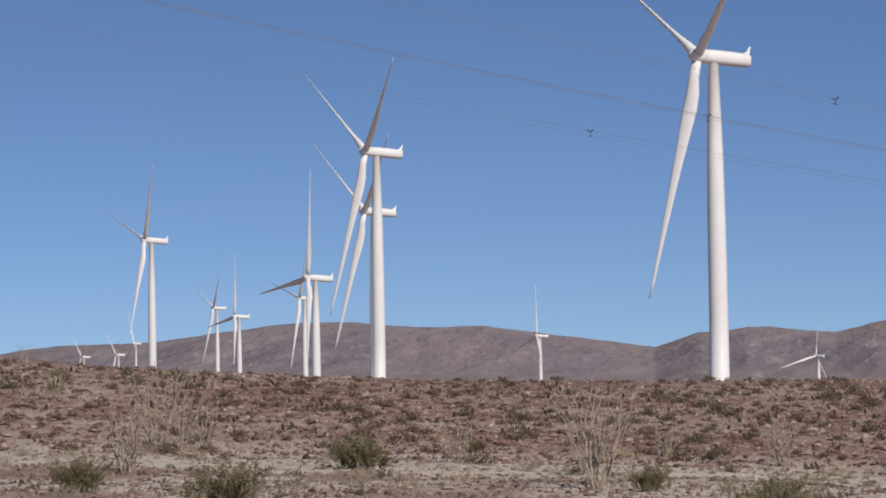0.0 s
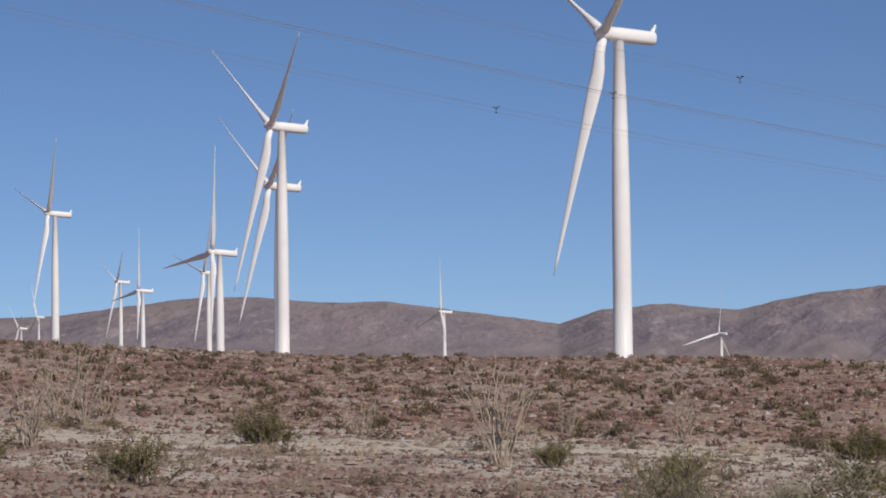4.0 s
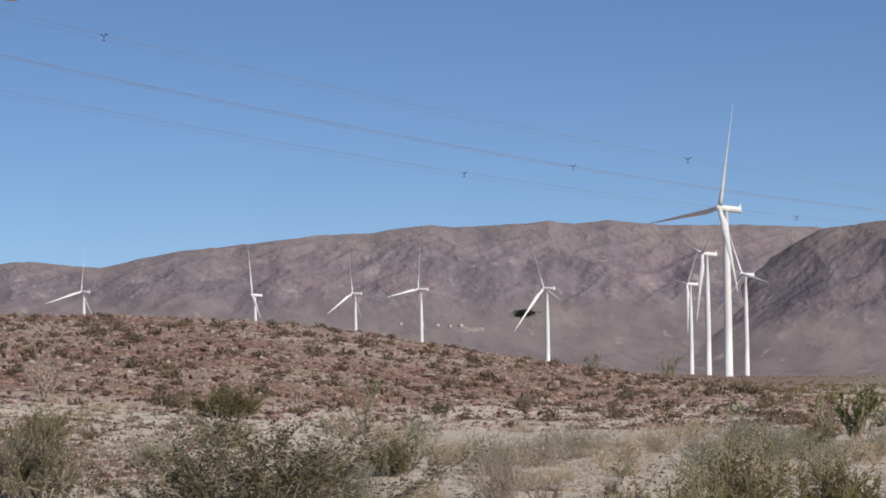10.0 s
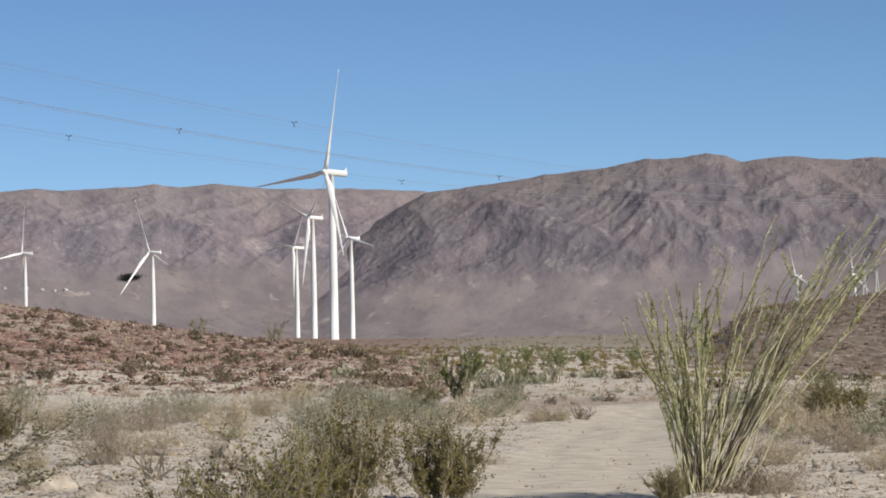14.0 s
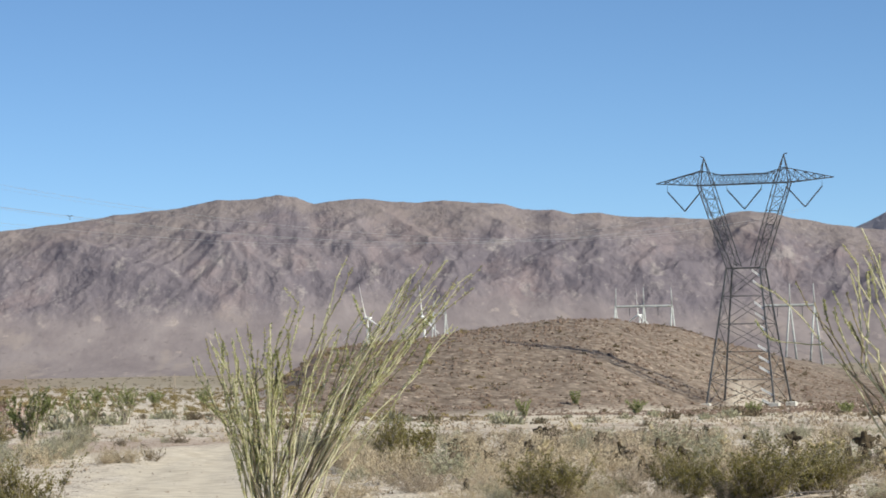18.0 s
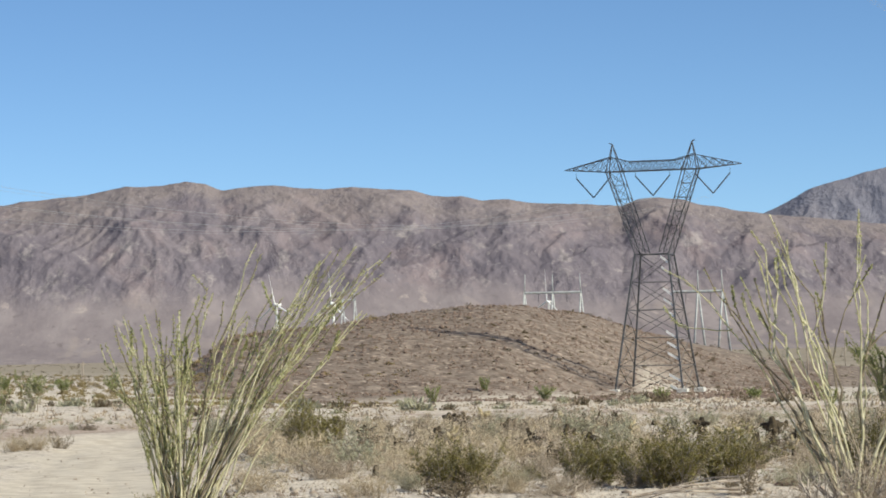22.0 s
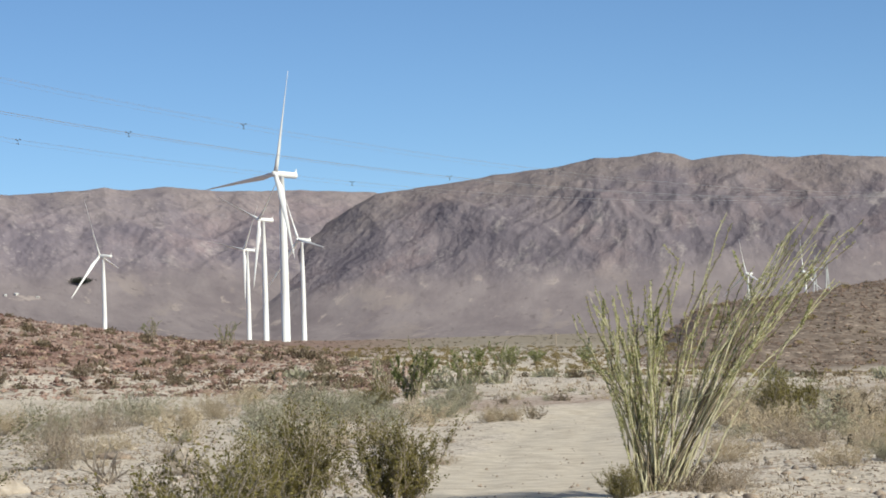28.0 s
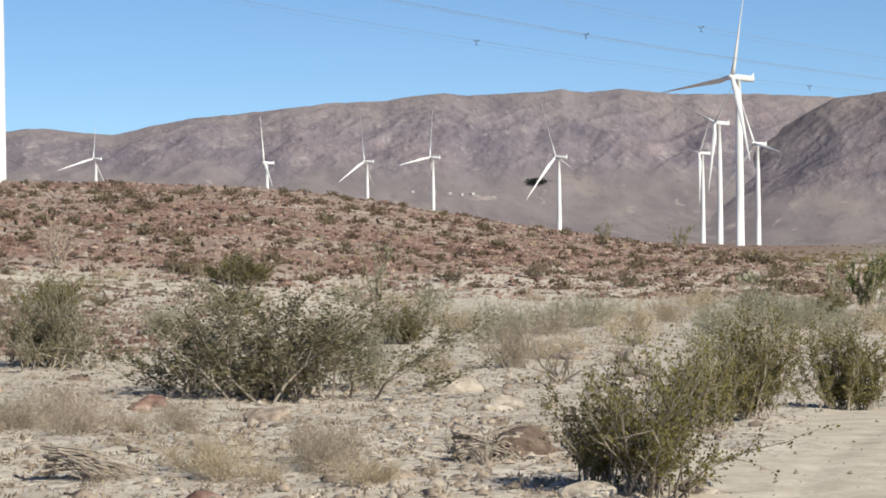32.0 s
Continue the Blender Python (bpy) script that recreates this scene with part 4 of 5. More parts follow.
def raw_mesh(name, co, faces, mat, smooth_faces=False):
    me = bpy.data.meshes.new(name)
    co, faces = np.asarray(co, float).reshape(-1, 3), np.asarray(faces)
    me.vertices.add(len(co))
    me.vertices.foreach_set("co", co.ravel())
    me.loops.add(faces.size)
    me.loops.foreach_set("vertex_index", faces.ravel())
    me.polygons.add(len(faces))
    me.polygons.foreach_set("loop_start", np.arange(0, faces.size, faces.shape[1]))
    me.polygons.foreach_set("loop_total", np.full(len(faces), faces.shape[1]))
    me.update(calc_edges=True)
    me.materials.append(mat)
    if smooth_faces:
        me.shade_smooth()
    return me


def unit(v):
    return v / (np.linalg.norm(v, axis=-1, keepdims=True) + 1e-9)


def leaf_mesh(name, at, aim, long, wide, mat, rng):
    """Many small folded leaves: points, the ways they point, lengths and widths."""
    n = len(at)
    aim = unit(aim)
    side = unit(np.cross(aim, rng.normal(size=(n, 3))))
    lift = np.cross(side, aim)
    long = (long * rng.uniform(0.6, 1.3, n))[:, None]
    wide = (wide * rng.uniform(0.6, 1.3, n))[:, None]
    mid = at + aim * long * 0.5 + lift * wide * 0.3
    co = np.stack([at, mid + side * wide, at + aim * long, mid - side * wide], 1)
    return raw_mesh(name, co, np.arange(n * 4).reshape(-1, 4), mat)


def branch(rng, start, aim, length, steps, wander, droop):
    pts = [np.array(start, float)]
    aim = unit(np.array(aim, float))
    for _ in range(steps):
        aim = unit(aim + rng.normal(0, wander, 3) + np.array((0, 0, droop)))
        pts.append(pts[-1] + aim * length / steps)
    return pts


def shrub_meshes(kind, seed, height_, width, mains, twigs, leaves, leaf, wood, leaf_mat, wander=0.16, reach=(0.25, 1.0), stem=0.012, upright=0.75, droop=0.03, steps=5, low=0.45, spread=0.04):
    """Stems that spring from one root, fork into twigs and carry leaves towards their ends; returns both meshes."""
    rng = np.random.default_rng(seed)
    wooden = Shape()
    hold, way = [], []
    for k in range(mains):
        turn = 2 * math.pi * (k + rng.uniform(0, 1)) / mains
        out = rng.uniform(0.12, 1.0) ** 0.7
        aim = (math.cos(turn) * out * width / 2, math.sin(turn) * out * width / 2, height_ * upright * (1.15 - low * out))
        length = math.hypot(math.hypot(aim[0], aim[1]), aim[2]) * rng.uniform(0.6, 1.2)
        root = (rng.normal(0, spread * width), rng.normal(0, spread * width), -0.03)
        pts = branch(rng, root, aim, length, steps, wander, droop)
        wooden.tube(pts, [stem * (1 - 0.75 * i / steps) for i in range(steps + 1)], 3, False)
        for j in range(twigs):
            u = rng.uniform(*reach) * (steps - 0.001)
            i = int(u)
            p = pts[i] + (pts[i + 1] - pts[i]) * (u - i)
            a = unit(pts[i + 1] - pts[i]) + rng.normal(0, 0.55, 3) + np.array((0, 0, 0.2))
            t = branch(rng, p, a, length * rng.uniform(0.15, 0.38), 2, wander * 1.3, droop)
            wooden.tube(t, [stem * 0.4, stem * 0.28, stem * 0.15], 3, False)
            for i2 in range(2):
                hold.append((t[i2], t[i2 + 1]))
        hold.append((pts[-2], pts[-1]))
        hold.append((pts[-3], pts[-2]))
    a, b = np.array([h[0] for h in hold]), np.array([h[1] for h in hold])
    if not leaves:
        return wooden.mesh("branchwork", wood), None
    pick = rng.integers(0, len(a), leaves)
    u = rng.uniform(0, 1, leaves)[:, None]
    at = a[pick] * (1 - u) + b[pick] * u + rng.normal(0, leaf[0] * 0.5, (leaves, 3))
    at[:, 2] = np.maximum(at[:, 2], 0.01)
    aim = unit(b[pick] - a[pick]) + rng.normal(0, 0.7, (leaves, 3))
    return wooden.mesh("branchwork", wood), leaf_mesh("foliage", at, aim, leaf[0], leaf[1], leaf_mat, rng)


KINDS = {
    "creosote_bush": [shrub_meshes("creosote", 11 + k, 1.0, 1.5, 50, 13, 14000, (0.036, 0.0105), TWIG, CREOSOTE, 0.15, (0.15, 1.0), 0.011, 0.92, 0.05, 4, 0.42, 0.13) for k in range(4)]
    + [shrub_meshes("creosote", 17, 1.0, 1.5, 70, 13, 17000, (0.024, 0.009), TWIG, CREOSOTE_GREY, 0.17, (0.15, 1.0), 0.008, 0.92, 0.04, 4, 0.5, 0.16)]
    + [shrub_meshes("creosote", 19, 1.0, 1.5, 44, 11, 6000, (0.036, 0.0115), TWIG, CREOSOTE, 0.17, (0.25, 1.0), 0.011, 0.92, 0.05, 4, 0.45, 0.1)],
    "olive_shrub": [shrub_meshes("olive", 31 + k, 1.0, 1.9, 20, 4, 1500, (0.07, 0.018), TWIG, OLIVE, 0.2, (0.1, 1.0), 0.012, 0.75, steps=3, spread=0.12) for k in range(3)],
    "sage_shrub": [shrub_meshes("sage", 51 + k, 1.0, 1.9, 22, 3, 1300, (0.085, 0.015), TWIG, SAGE, 0.12, (0.15, 1.0), 0.008, 0.9, steps=3, spread=0.14) for k in range(3)],
    "dry_shrub": [shrub_meshes("dry", 71 + k, 1.0, 2.0, 22, 3, 1100, (0.10, 0.010), DRY, BRUSH, 0.2, (0.1, 1.0), 0.009, 0.8, steps=3, spread=0.13) for k in range(3)],
    "straw_shrub": [shrub_meshes("straw", 91 + k, 1.0, 2.0, 22, 3, 1300, (0.10, 0.011), STRAW, STRAW, 0.15, (0.1, 1.0), 0.008, 0.88, steps=3, spread=0.14) for k in range(3)],
    "dead_shrub": [shrub_meshes("dead", 111 + k, 1.0, 1.7, 13, 4, 0, (0.05, 0.01), DRY, DRY, 0.28, (0.25, 0.95), 0.035, 0.7, 0.05) for k in range(3)],
}
# fuller meshes for the shrubs that stand near
FULL = {
    "sage_shrub": [shrub_meshes("sage", 61 + k, 1.0, 1.9, 70, 5, 7000, (0.05, 0.0085), TWIG, SAGE, 0.12, (0.12, 1.0), 0.005, 0.92, steps=4, spread=0.14) for k in range(2)],
    "dry_shrub": [shrub_meshes("dry", 81 + k, 1.0, 2.0, 80, 6, 5200, (0.07, 0.0045), DRY, BRUSH, 0.2, (0.1, 1.0), 0.006, 0.82, steps=4, spread=0.12) for k in range(2)],
    "straw_shrub": [shrub_meshes("straw", 101 + k, 1.0, 2.0, 75, 5, 6500, (0.06, 0.0055), STRAW, STRAW, 0.15, (0.1, 1.0), 0.005, 0.88, steps=4, spread=0.14) for k in range(2)],
}
LABELS = {
    "creosote_bush": ("dark olive-green creosote bush with grey stems on pale sand", "bush"),
    "olive_shrub": ("low dull brownish-green desert shrub on stony sand", "shrub"),
    "sage_shrub": ("soft grey-green desert shrub with thin upright twigs", "shrub"),
    "dry_shrub": ("dry grey-brown leafless shrub on pale gravel", "shrub"),
    "straw_shrub": ("straw-coloured dried clump of wiry twigs", "shrub"),
    "dead_shrub": ("dead bleached branching shrub skeleton", "shrub"),
}


def shrub(kind, k, bearing, distance, tall, wide, turn=0.0, near=47):
    pool = FULL[kind] if distance < near and tall > 0.24 and kind in FULL else KINDS[kind]
    stems, foliage = pool[k % len(pool)]
    base = {"creosote_bush": 1.5, "olive_shrub": 1.9, "sage_shrub": 1.9, "dry_shrub": 2.0, "straw_shrub": 2.0, "dead_shrub": 1.7}[kind]
    x, y, z = spot(bearing, distance)
    m = pose(x, y, z - 0.02, 0, 0, turn) @ Matrix.Diagonal((wide / base, wide / base, tall, 1))
    ob = thing(kind, m, LABELS[kind][0], LABELS[kind][1], kind.replace("_", " ") + "s of the desert")
    part("branchwork", stems, None, ob)
    if foliage:
        part("foliage", foliage, None, ob)
    return ob


# kind, variant, bearing, distance, height, width
for row in (("creosote_bush", 4, 10.2, 38.6, 1.45, 3.8), ("creosote_bush", 4, 6.1, 47.5, 1.25, 1.9), ("creosote_bush", 5, 17.2, 22.3, 0.95, 1.55), ("creosote_bush", 5, 16.3, 22.9, 0.7, 1.1), ("creosote_bush", 3, 19.1, 30.8, 1.0, 1.15),
            ("creosote_bush", 0, 18.2, 28.5, 0.8, 0.9), ("creosote_bush", 1, 20.95, 33.9, 0.95, 1.2), ("creosote_bush", 2, 28.3, 56.0, 0.95, 1.35), ("creosote_bush", 3, 31.1, 40.0, 0.62, 1.2),
            ("creosote_bush", 0, 34.9, 40.5, 0.75, 1.5), ("creosote_bush", 1, 33.6, 41.5, 0.7, 1.1), ("creosote_bush", 2, 36.0, 42.5, 0.7, 1.3),
            ("creosote_bush", 5, -4.0, 66.0, 1.05, 2.6), ("creosote_bush", 2, 3.8, 77.4, 0.68, 1.1), ("creosote_bush", 0, 6.1, 66.0, 0.8, 1.6), ("creosote_bush", 3, 9.6, 69.0, 0.6, 1.3),
            ("creosote_bush", 3, -1.6, 88.0, 1.0, 2.1), ("creosote_bush", 0, 9.6, 104.0, 0.95, 3.0), ("creosote_bush", 2, 20.6, 76.0, 0.75, 1.2), ("creosote_bush", 1, 12.7, 57.0, 0.75, 1.2),
            ("dry_shrub", 2, 26.6, 33.2, 0.3, 0.8), ("creosote_bush", 0, 38.9, 44.0, 0.8, 1.6), ("creosote_bush", 0, -6.9, 72.0, 0.8, 1.5),
            ("olive_shrub", 0, 0.6, 102.0, 0.6, 1.7), ("olive_shrub", 1, -5.3, 104.0, 0.7, 1.6), ("olive_shrub", 2, 5.0, 107.0, 0.8, 1.6), ("olive_shrub", 0, 8.6, 107.0, 0.8, 2.2),
            ("olive_shrub", 1, 13.6, 112.0, 0.8, 2.0), ("olive_shrub", 2, 16.9, 112.0, 0.9, 1.4), ("olive_shrub", 0, 15.2, 118.0, 0.7, 2.0), ("olive_shrub", 1, 32.9, 90.0, 0.35, 0.9), ("olive_shrub", 2, 23.6, 67.0, 0.45, 0.6), ("olive_shrub", 0, 22.9, 66.0, 0.4, 0.8),
            ("sage_shrub", 0, 14.6, 58.0, 0.78, 1.48), ("sage_shrub", 1, 16.2, 71.0, 0.82, 1.87), ("straw_shrub", 2, 17.6, 74.0, 0.74, 1.72), ("sage_shrub", 0, 19.3, 76.0, 0.86, 1.79),
            ("sage_shrub", 1, 20.2, 66.0, 0.74, 1.48), ("sage_shrub", 2, 22.2, 76.0, 0.66, 1.25), ("straw_shrub", 1, 13.8, 63.0, 0.66, 1.40), ("sage_shrub", 0, 18.6, 62.0, 0.66, 1.40),
            ("sage_shrub", 2, 8.2, 58.0, 0.57, 1.33), ("sage_shrub", 0, 11.4, 52.0, 0.57, 1.09), ("sage_shrub", 1, 22.0, 69.0, 0.49, 1.01),
            ("dry_shrub", 0, 11.1, 25.4, 0.42, 0.85), ("dry_shrub", 1, 8.4, 31.0, 0.38, 0.55), ("dry_shrub", 2, 6.3, 32.0, 0.55, 1.15), ("dry_shrub", 0, 5.4, 31.0, 0.45, 1.0), ("dry_shrub", 1, 14.7, 47.0, 1.0, 1.3),
            ("dry_shrub", 2, 17.0, 43.5, 0.3, 0.8), ("dry_shrub", 1, 21.8, 44.0, 0.25, 0.7),
            ("straw_shrub", 0, 9.3, 24.3, 0.36, 0.85), ("straw_shrub", 1, 12.0, 23.4, 0.26, 0.7), ("straw_shrub", 2, 13.3, 46.0, 0.35, 0.9), ("straw_shrub", 0, 15.3, 50.0, 0.45, 1.2),
            ("straw_shrub", 1, 27.3, 55.0, 0.8, 1.2), ("straw_shrub", 2, 30.3, 43.0, 0.55, 1.0), ("straw_shrub", 0, 7.4, 98.0, 0.5, 1.6), ("straw_shrub", 1, 23.2, 66.0, 0.4, 0.9), ("straw_shrub", 2, 22.8, 64.0, 0.4, 0.7),
            ("dead_shrub", 0, 15.6, 41.5, 0.8, 1.25), ("creosote_bush", 1, 25.2, 31.7, 0.4, 0.5), ("olive_shrub", 0, 26.6, 32.6, 0.4, 0.7), ("dead_shrub", 1, 14.2, 24.6, 0.35, 0.7), ("dead_shrub", 2, 13.6, 25.8, 0.3, 0.5), ("dead_shrub", 0, 6.9, 47.0, 0.6, 0.7), ("dead_shrub", 2, 33.0, 38.5, 0.2, 1.2), ("dry_shrub", 0, 39.2, 33.5, 0.95, 1.7), ("dry_shrub", 1, 40.0, 34.0, 1.0, 1.6), ("dry_shrub", 0, 15.4, 63.0, 0.70, 1.87), ("dry_shrub", 2, 12.6, 66.0, 0.66, 1.72), ("sage_shrub", 1, 19.9, 70.0, 0.78, 1.72), ("straw_shrub", 0, 17.0, 65.0, 0.66, 1.56),
            ("dead_shrub", 1, 37.75, 33.8, 0.6, 1.3), ("dead_shrub", 2, 38.1, 34.4, 0.7, 1.2), ("dry_shrub", 1, 37.3, 33.5, 0.4, 0.9), ("olive_shrub", 1, 26.75, 34.2, 0.5, 0.9), ("dry_shrub", 3, 27.3, 34.5, 0.4, 0.8),
            ("dry_shrub", 0, 6.6, 29.4, 0.42, 1.0), ("dry_shrub", 1, 7.6, 29.6, 0.3, 0.7), ("dry_shrub", 0, 11.3, 24.8, 0.5, 0.95), ("straw_shrub", 1, 8.9, 25.0, 0.34, 0.75), ("dry_shrub", 1, 8.55, 29.9, 0.27, 0.6), ("sage_shrub", 1, 9.2, 40.5, 0.90, 1.56), ("sage_shrub", 0, 11.9, 41.0, 1.02, 1.17)):
    shrub(*row, turn=37.0 * row[1] + row[2] * 23, near=82)

scatter = random.Random(7)


def clear_of_track(bearing, distance, margin=1.0):
    if distance < 28 and margin >= 0.2:
        margin += 0.4
    off = abs(radians(bearing - float(np.interp(distance, *TRACK)))) * distance
    return distance > 78 or off > 1.6 + margin


count = 0
while count < 150:
    b_, d_ = scatter.uniform(11.5, 41), scatter.uniform(48, 105)
    if not clear_of_track(b_, d_) or (24.9 < b_ < 27.2 and d_ < 60) or (b_ < 19 and scatter.random() < 0.6):
        continue
    count += 1
    east = b_ > 26
    kind = scatter.choice(("straw_shrub", "straw_shrub", "sage_shrub", "dry_shrub", "olive_shrub", "straw_shrub") if east else ("sage_shrub", "straw_shrub", "straw_shrub", "dry_shrub", "sage_shrub"))
    s_ = scatter.uniform(0.35, 0.85) * (1.0 if d_ > 60 else 0.75)
    if b_ > 18.5:
        s_ = min(s_, max(0.14, 1.72 - 0.0185 * d_))
    shrub(kind, scatter.randrange(3), b_, d_, s_, s_ * scatter.uniform(1.6, 2.8), scatter.uniform(0, 360))
count = 0
while count < 270:
    b_, d_ = scatter.uniform(26.5, 41), scatter.uniform(38, 92)
    if 24.9 < b_ < 27.0 and d_ < 60:
        continue
    count += 1
    kind = scatter.choice(("straw_shrub", "dry_shrub", "sage_shrub", "dry_shrub", "straw_shrub", "olive_shrub", "straw_shrub"))
    s_ = min(scatter.uniform(0.28, 0.7), max(0.16, 1.72 - 0.0185 * d_)) * (0.7 if d_ < 48 else 1.0)
    shrub(kind, scatter.randrange(3), b_, d_, s_, s_ * scatter.uniform(1.8, 3.0), scatter.uniform(0, 360))
count = 0
while count < 70:
    b_, d_ = scatter.uniform(-9, 12), scatter.uniform(62, 108)
    count += 1
    kind = scatter.choice(("straw_shrub", "dry_shrub", "dry_shrub", "olive_shrub"))
    s_ = scatter.uniform(0.18, 0.5)
    shrub(kind, scatter.randrange(3), b_, d_, s_, s_ * scatter.uniform(1.8, 3.0), scatter.uniform(0, 360))
count = 0
while count < 80:
    b_, d_ = scatter.uniform(18.5, 27.5), scatter.uniform(62, 100)
    if not clear_of_track(b_, d_, 0.6):
        continue
    count += 1
    s_ = min(scatter.uniform(0.3, 0.75), max(0.16, 1.78 - 0.0185 * d_))
    shrub(scatter.choice(("sage_shrub", "straw_shrub", "olive_shrub", "sage_shrub")), scatter.randrange(3), b_, d_, s_, s_ * scatter.uniform(1.7, 2.8), scatter.uniform(0, 360))
count = 0
while count < 60:
    b_, d_ = scatter.uniform(3, 24), scatter.uniform(22, 50)
    if not clear_of_track(b_, d_, 0.3):
        continue
    count += 1
    kind = scatter.choice(("straw_shrub", "dry_shrub", "dry_shrub"))
    s_ = scatter.uniform(0.08, 0.2)
    shrub(kind, scatter.randrange(3), b_, d_, s_, s_ * scatter.uniform(2.0, 3.5), scatter.uniform(0, 360))


def ocotillo(bearing, distance, canes, label, cane_mat, leaf_count, leaf_mat, seed, thick=0.022, leaf=(0.05, 0.015), turn=0.0, dark=0.4, fork=0.0, bare=0.12):
    """canes: bundles of (count, sideways reach from..to, depth reach from..to, height from..to, wander, curve)."""
    rng = np.random.default_rng(seed)
    ob = thing("ocotillo", stand(bearing, distance, turn, 1.0, 0.05), label, "ocotillo", "ocotillos of the desert")
    at, aim = [], []
    for n, x0, x1, y0, y1, h0, h1, wander, curve in canes:
        for _ in range(n):
            u = rng.uniform()
            end = np.array((x0 + (x1 - x0) * u, rng.uniform(y0, y1), rng.uniform(h0, h1)))
            root = np.array((rng.normal(0, 0.10) + 0.06 * end[0], rng.normal(0, 0.10), 0.0))
            ctrl = root + (end - root) * np.array((0.5 - curve, 0.5 - curve, 0.5 + curve * 0.25))
            pts = []
            walk_ = np.zeros(3)
            for j in range(11):
                s = j / 10
                walk_ = walk_ * 0.8 + rng.normal(0, wander, 3) * (0.3 + s)
                pts.append((1 - s) ** 2 * root + 2 * s * (1 - s) * ctrl + s * s * end + walk_)
            r = thick * rng.uniform(0.7, 1.15)
            bark = CANE_DARK if cane_mat is CANE and rng.uniform() < dark else cane_mat
            limb = part("cane", Shape().tube(pts, [r * (1 - 0.06 * j) for j in range(11)], 5), bark, ob)
            grown = [pts]
            if rng.uniform() < fork:
                j0 = int(rng.integers(5, 8))
                aim_ = unit(pts[10] - pts[j0]) + rng.normal(0, 0.35, 3)
                twig = branch(rng, pts[j0], aim_, float(np.linalg.norm(pts[10] - pts[j0])) * rng.uniform(0.6, 1.0), 10, 0.12, 0.06)
                part("side_cane", Shape().tube(twig, [r * (0.65 - 0.03 * j) for j in range(11)], 5), bark, limb)
                grown.append(twig)
            for pts in grown if leaf_count else ():
                k = rng.integers(int(leaf_count * 0.5), leaf_count)
                w = rng.uniform(bare, 1, k) ** 0.8 * 9.999
                i = w.astype(int)
                pa = np.array(pts)
                q = pa[i] + (pa[i + 1] - pa[i]) * (w - i)[:, None]
                at.append(q)
                aim.append(unit(pa[i + 1] - pa[i]) * 0.5 + rng.normal(0, 0.75, (k, 3)))
    if at:
        part("foliage", leaf_mesh("foliage", np.concatenate(at), np.concatenate(aim), leaf[0], leaf[1], leaf_mat, rng), None, ob, "small yellow-green leaves along the canes")
    return ob


ocotillo(25.78, 33.5, ((2, -0.80, -0.72, -0.2, 0.2, 2.05, 2.15, 0.012, 0.02), (34, -0.62, 0.2, -0.5, 0.6, 1.7, 2.4, 0.022, 0.05), (24, -0.5, 0.5, -0.4, 0.5, 0.9, 1.9, 0.022, 0.05),
                      (10, 0.25, 0.95, -0.3, 0.5, 2.1, 2.75, 0.030, 0.10), (12, 0.95, 1.75, -0.3, 0.4, 2.2, 2.95, 0.028, 0.10), (13, 1.55, 2.2, -0.3, 0.4, 2.25, 3.05, 0.026, 0.11),
                      (7, 1.95, 2.55, -0.2, 0.3, 2.7, 3.1, 0.026, 0.12), (1, 0.10, 0.14, 0, 0.1, 2.9, 2.95, 0.05, 0.02), (2, 0.8, 0.95, -0.1, 0.2, 2.95, 3.05, 0.05, 0.02)),
         "tall ocotillo with leafy yellow-green canes sweeping outwards", CANE, 210, FRESH, 5, 0.0112, (0.028, 0.008), dark=0.34, fork=0.2, bare=0.3)
ocotillo(38.5, 35.0, ((4, -1.9, -1.2, -0.4, 0.5, 2.7, 3.05, 0.045, 0.02), (5, -1.3, -0.6, -0.4, 0.5, 2.9, 3.35, 0.06, 0.02), (5, -0.7, 0.1, -0.4, 0.5, 2.8, 3.35, 0.065, 0.03),
                      (2, -0.5, -0.3, -0.2, 0.3, 1.2, 2.0, 0.03, 0.02), (7, 0.1, 1.7, -0.5, 0.5, 2.4, 3.3, 0.06, 0.05)),
         "ocotillo with bare crooked yellow-grey canes", CANE, 150, FRESH, 8, 0.020, (0.03, 0.008), dark=0.35, fork=0.75, bare=0.5)
ocotillo(39.2, 88.0, ((34, -1.5, 1.5, -0.8, 0.8, 1.6, 2.5, 0.03, 0.12),), "bushy green ocotillo behind a taller one", CANE_GREY, 420, GREEN, 44, 0.022, (0.06, 0.017))
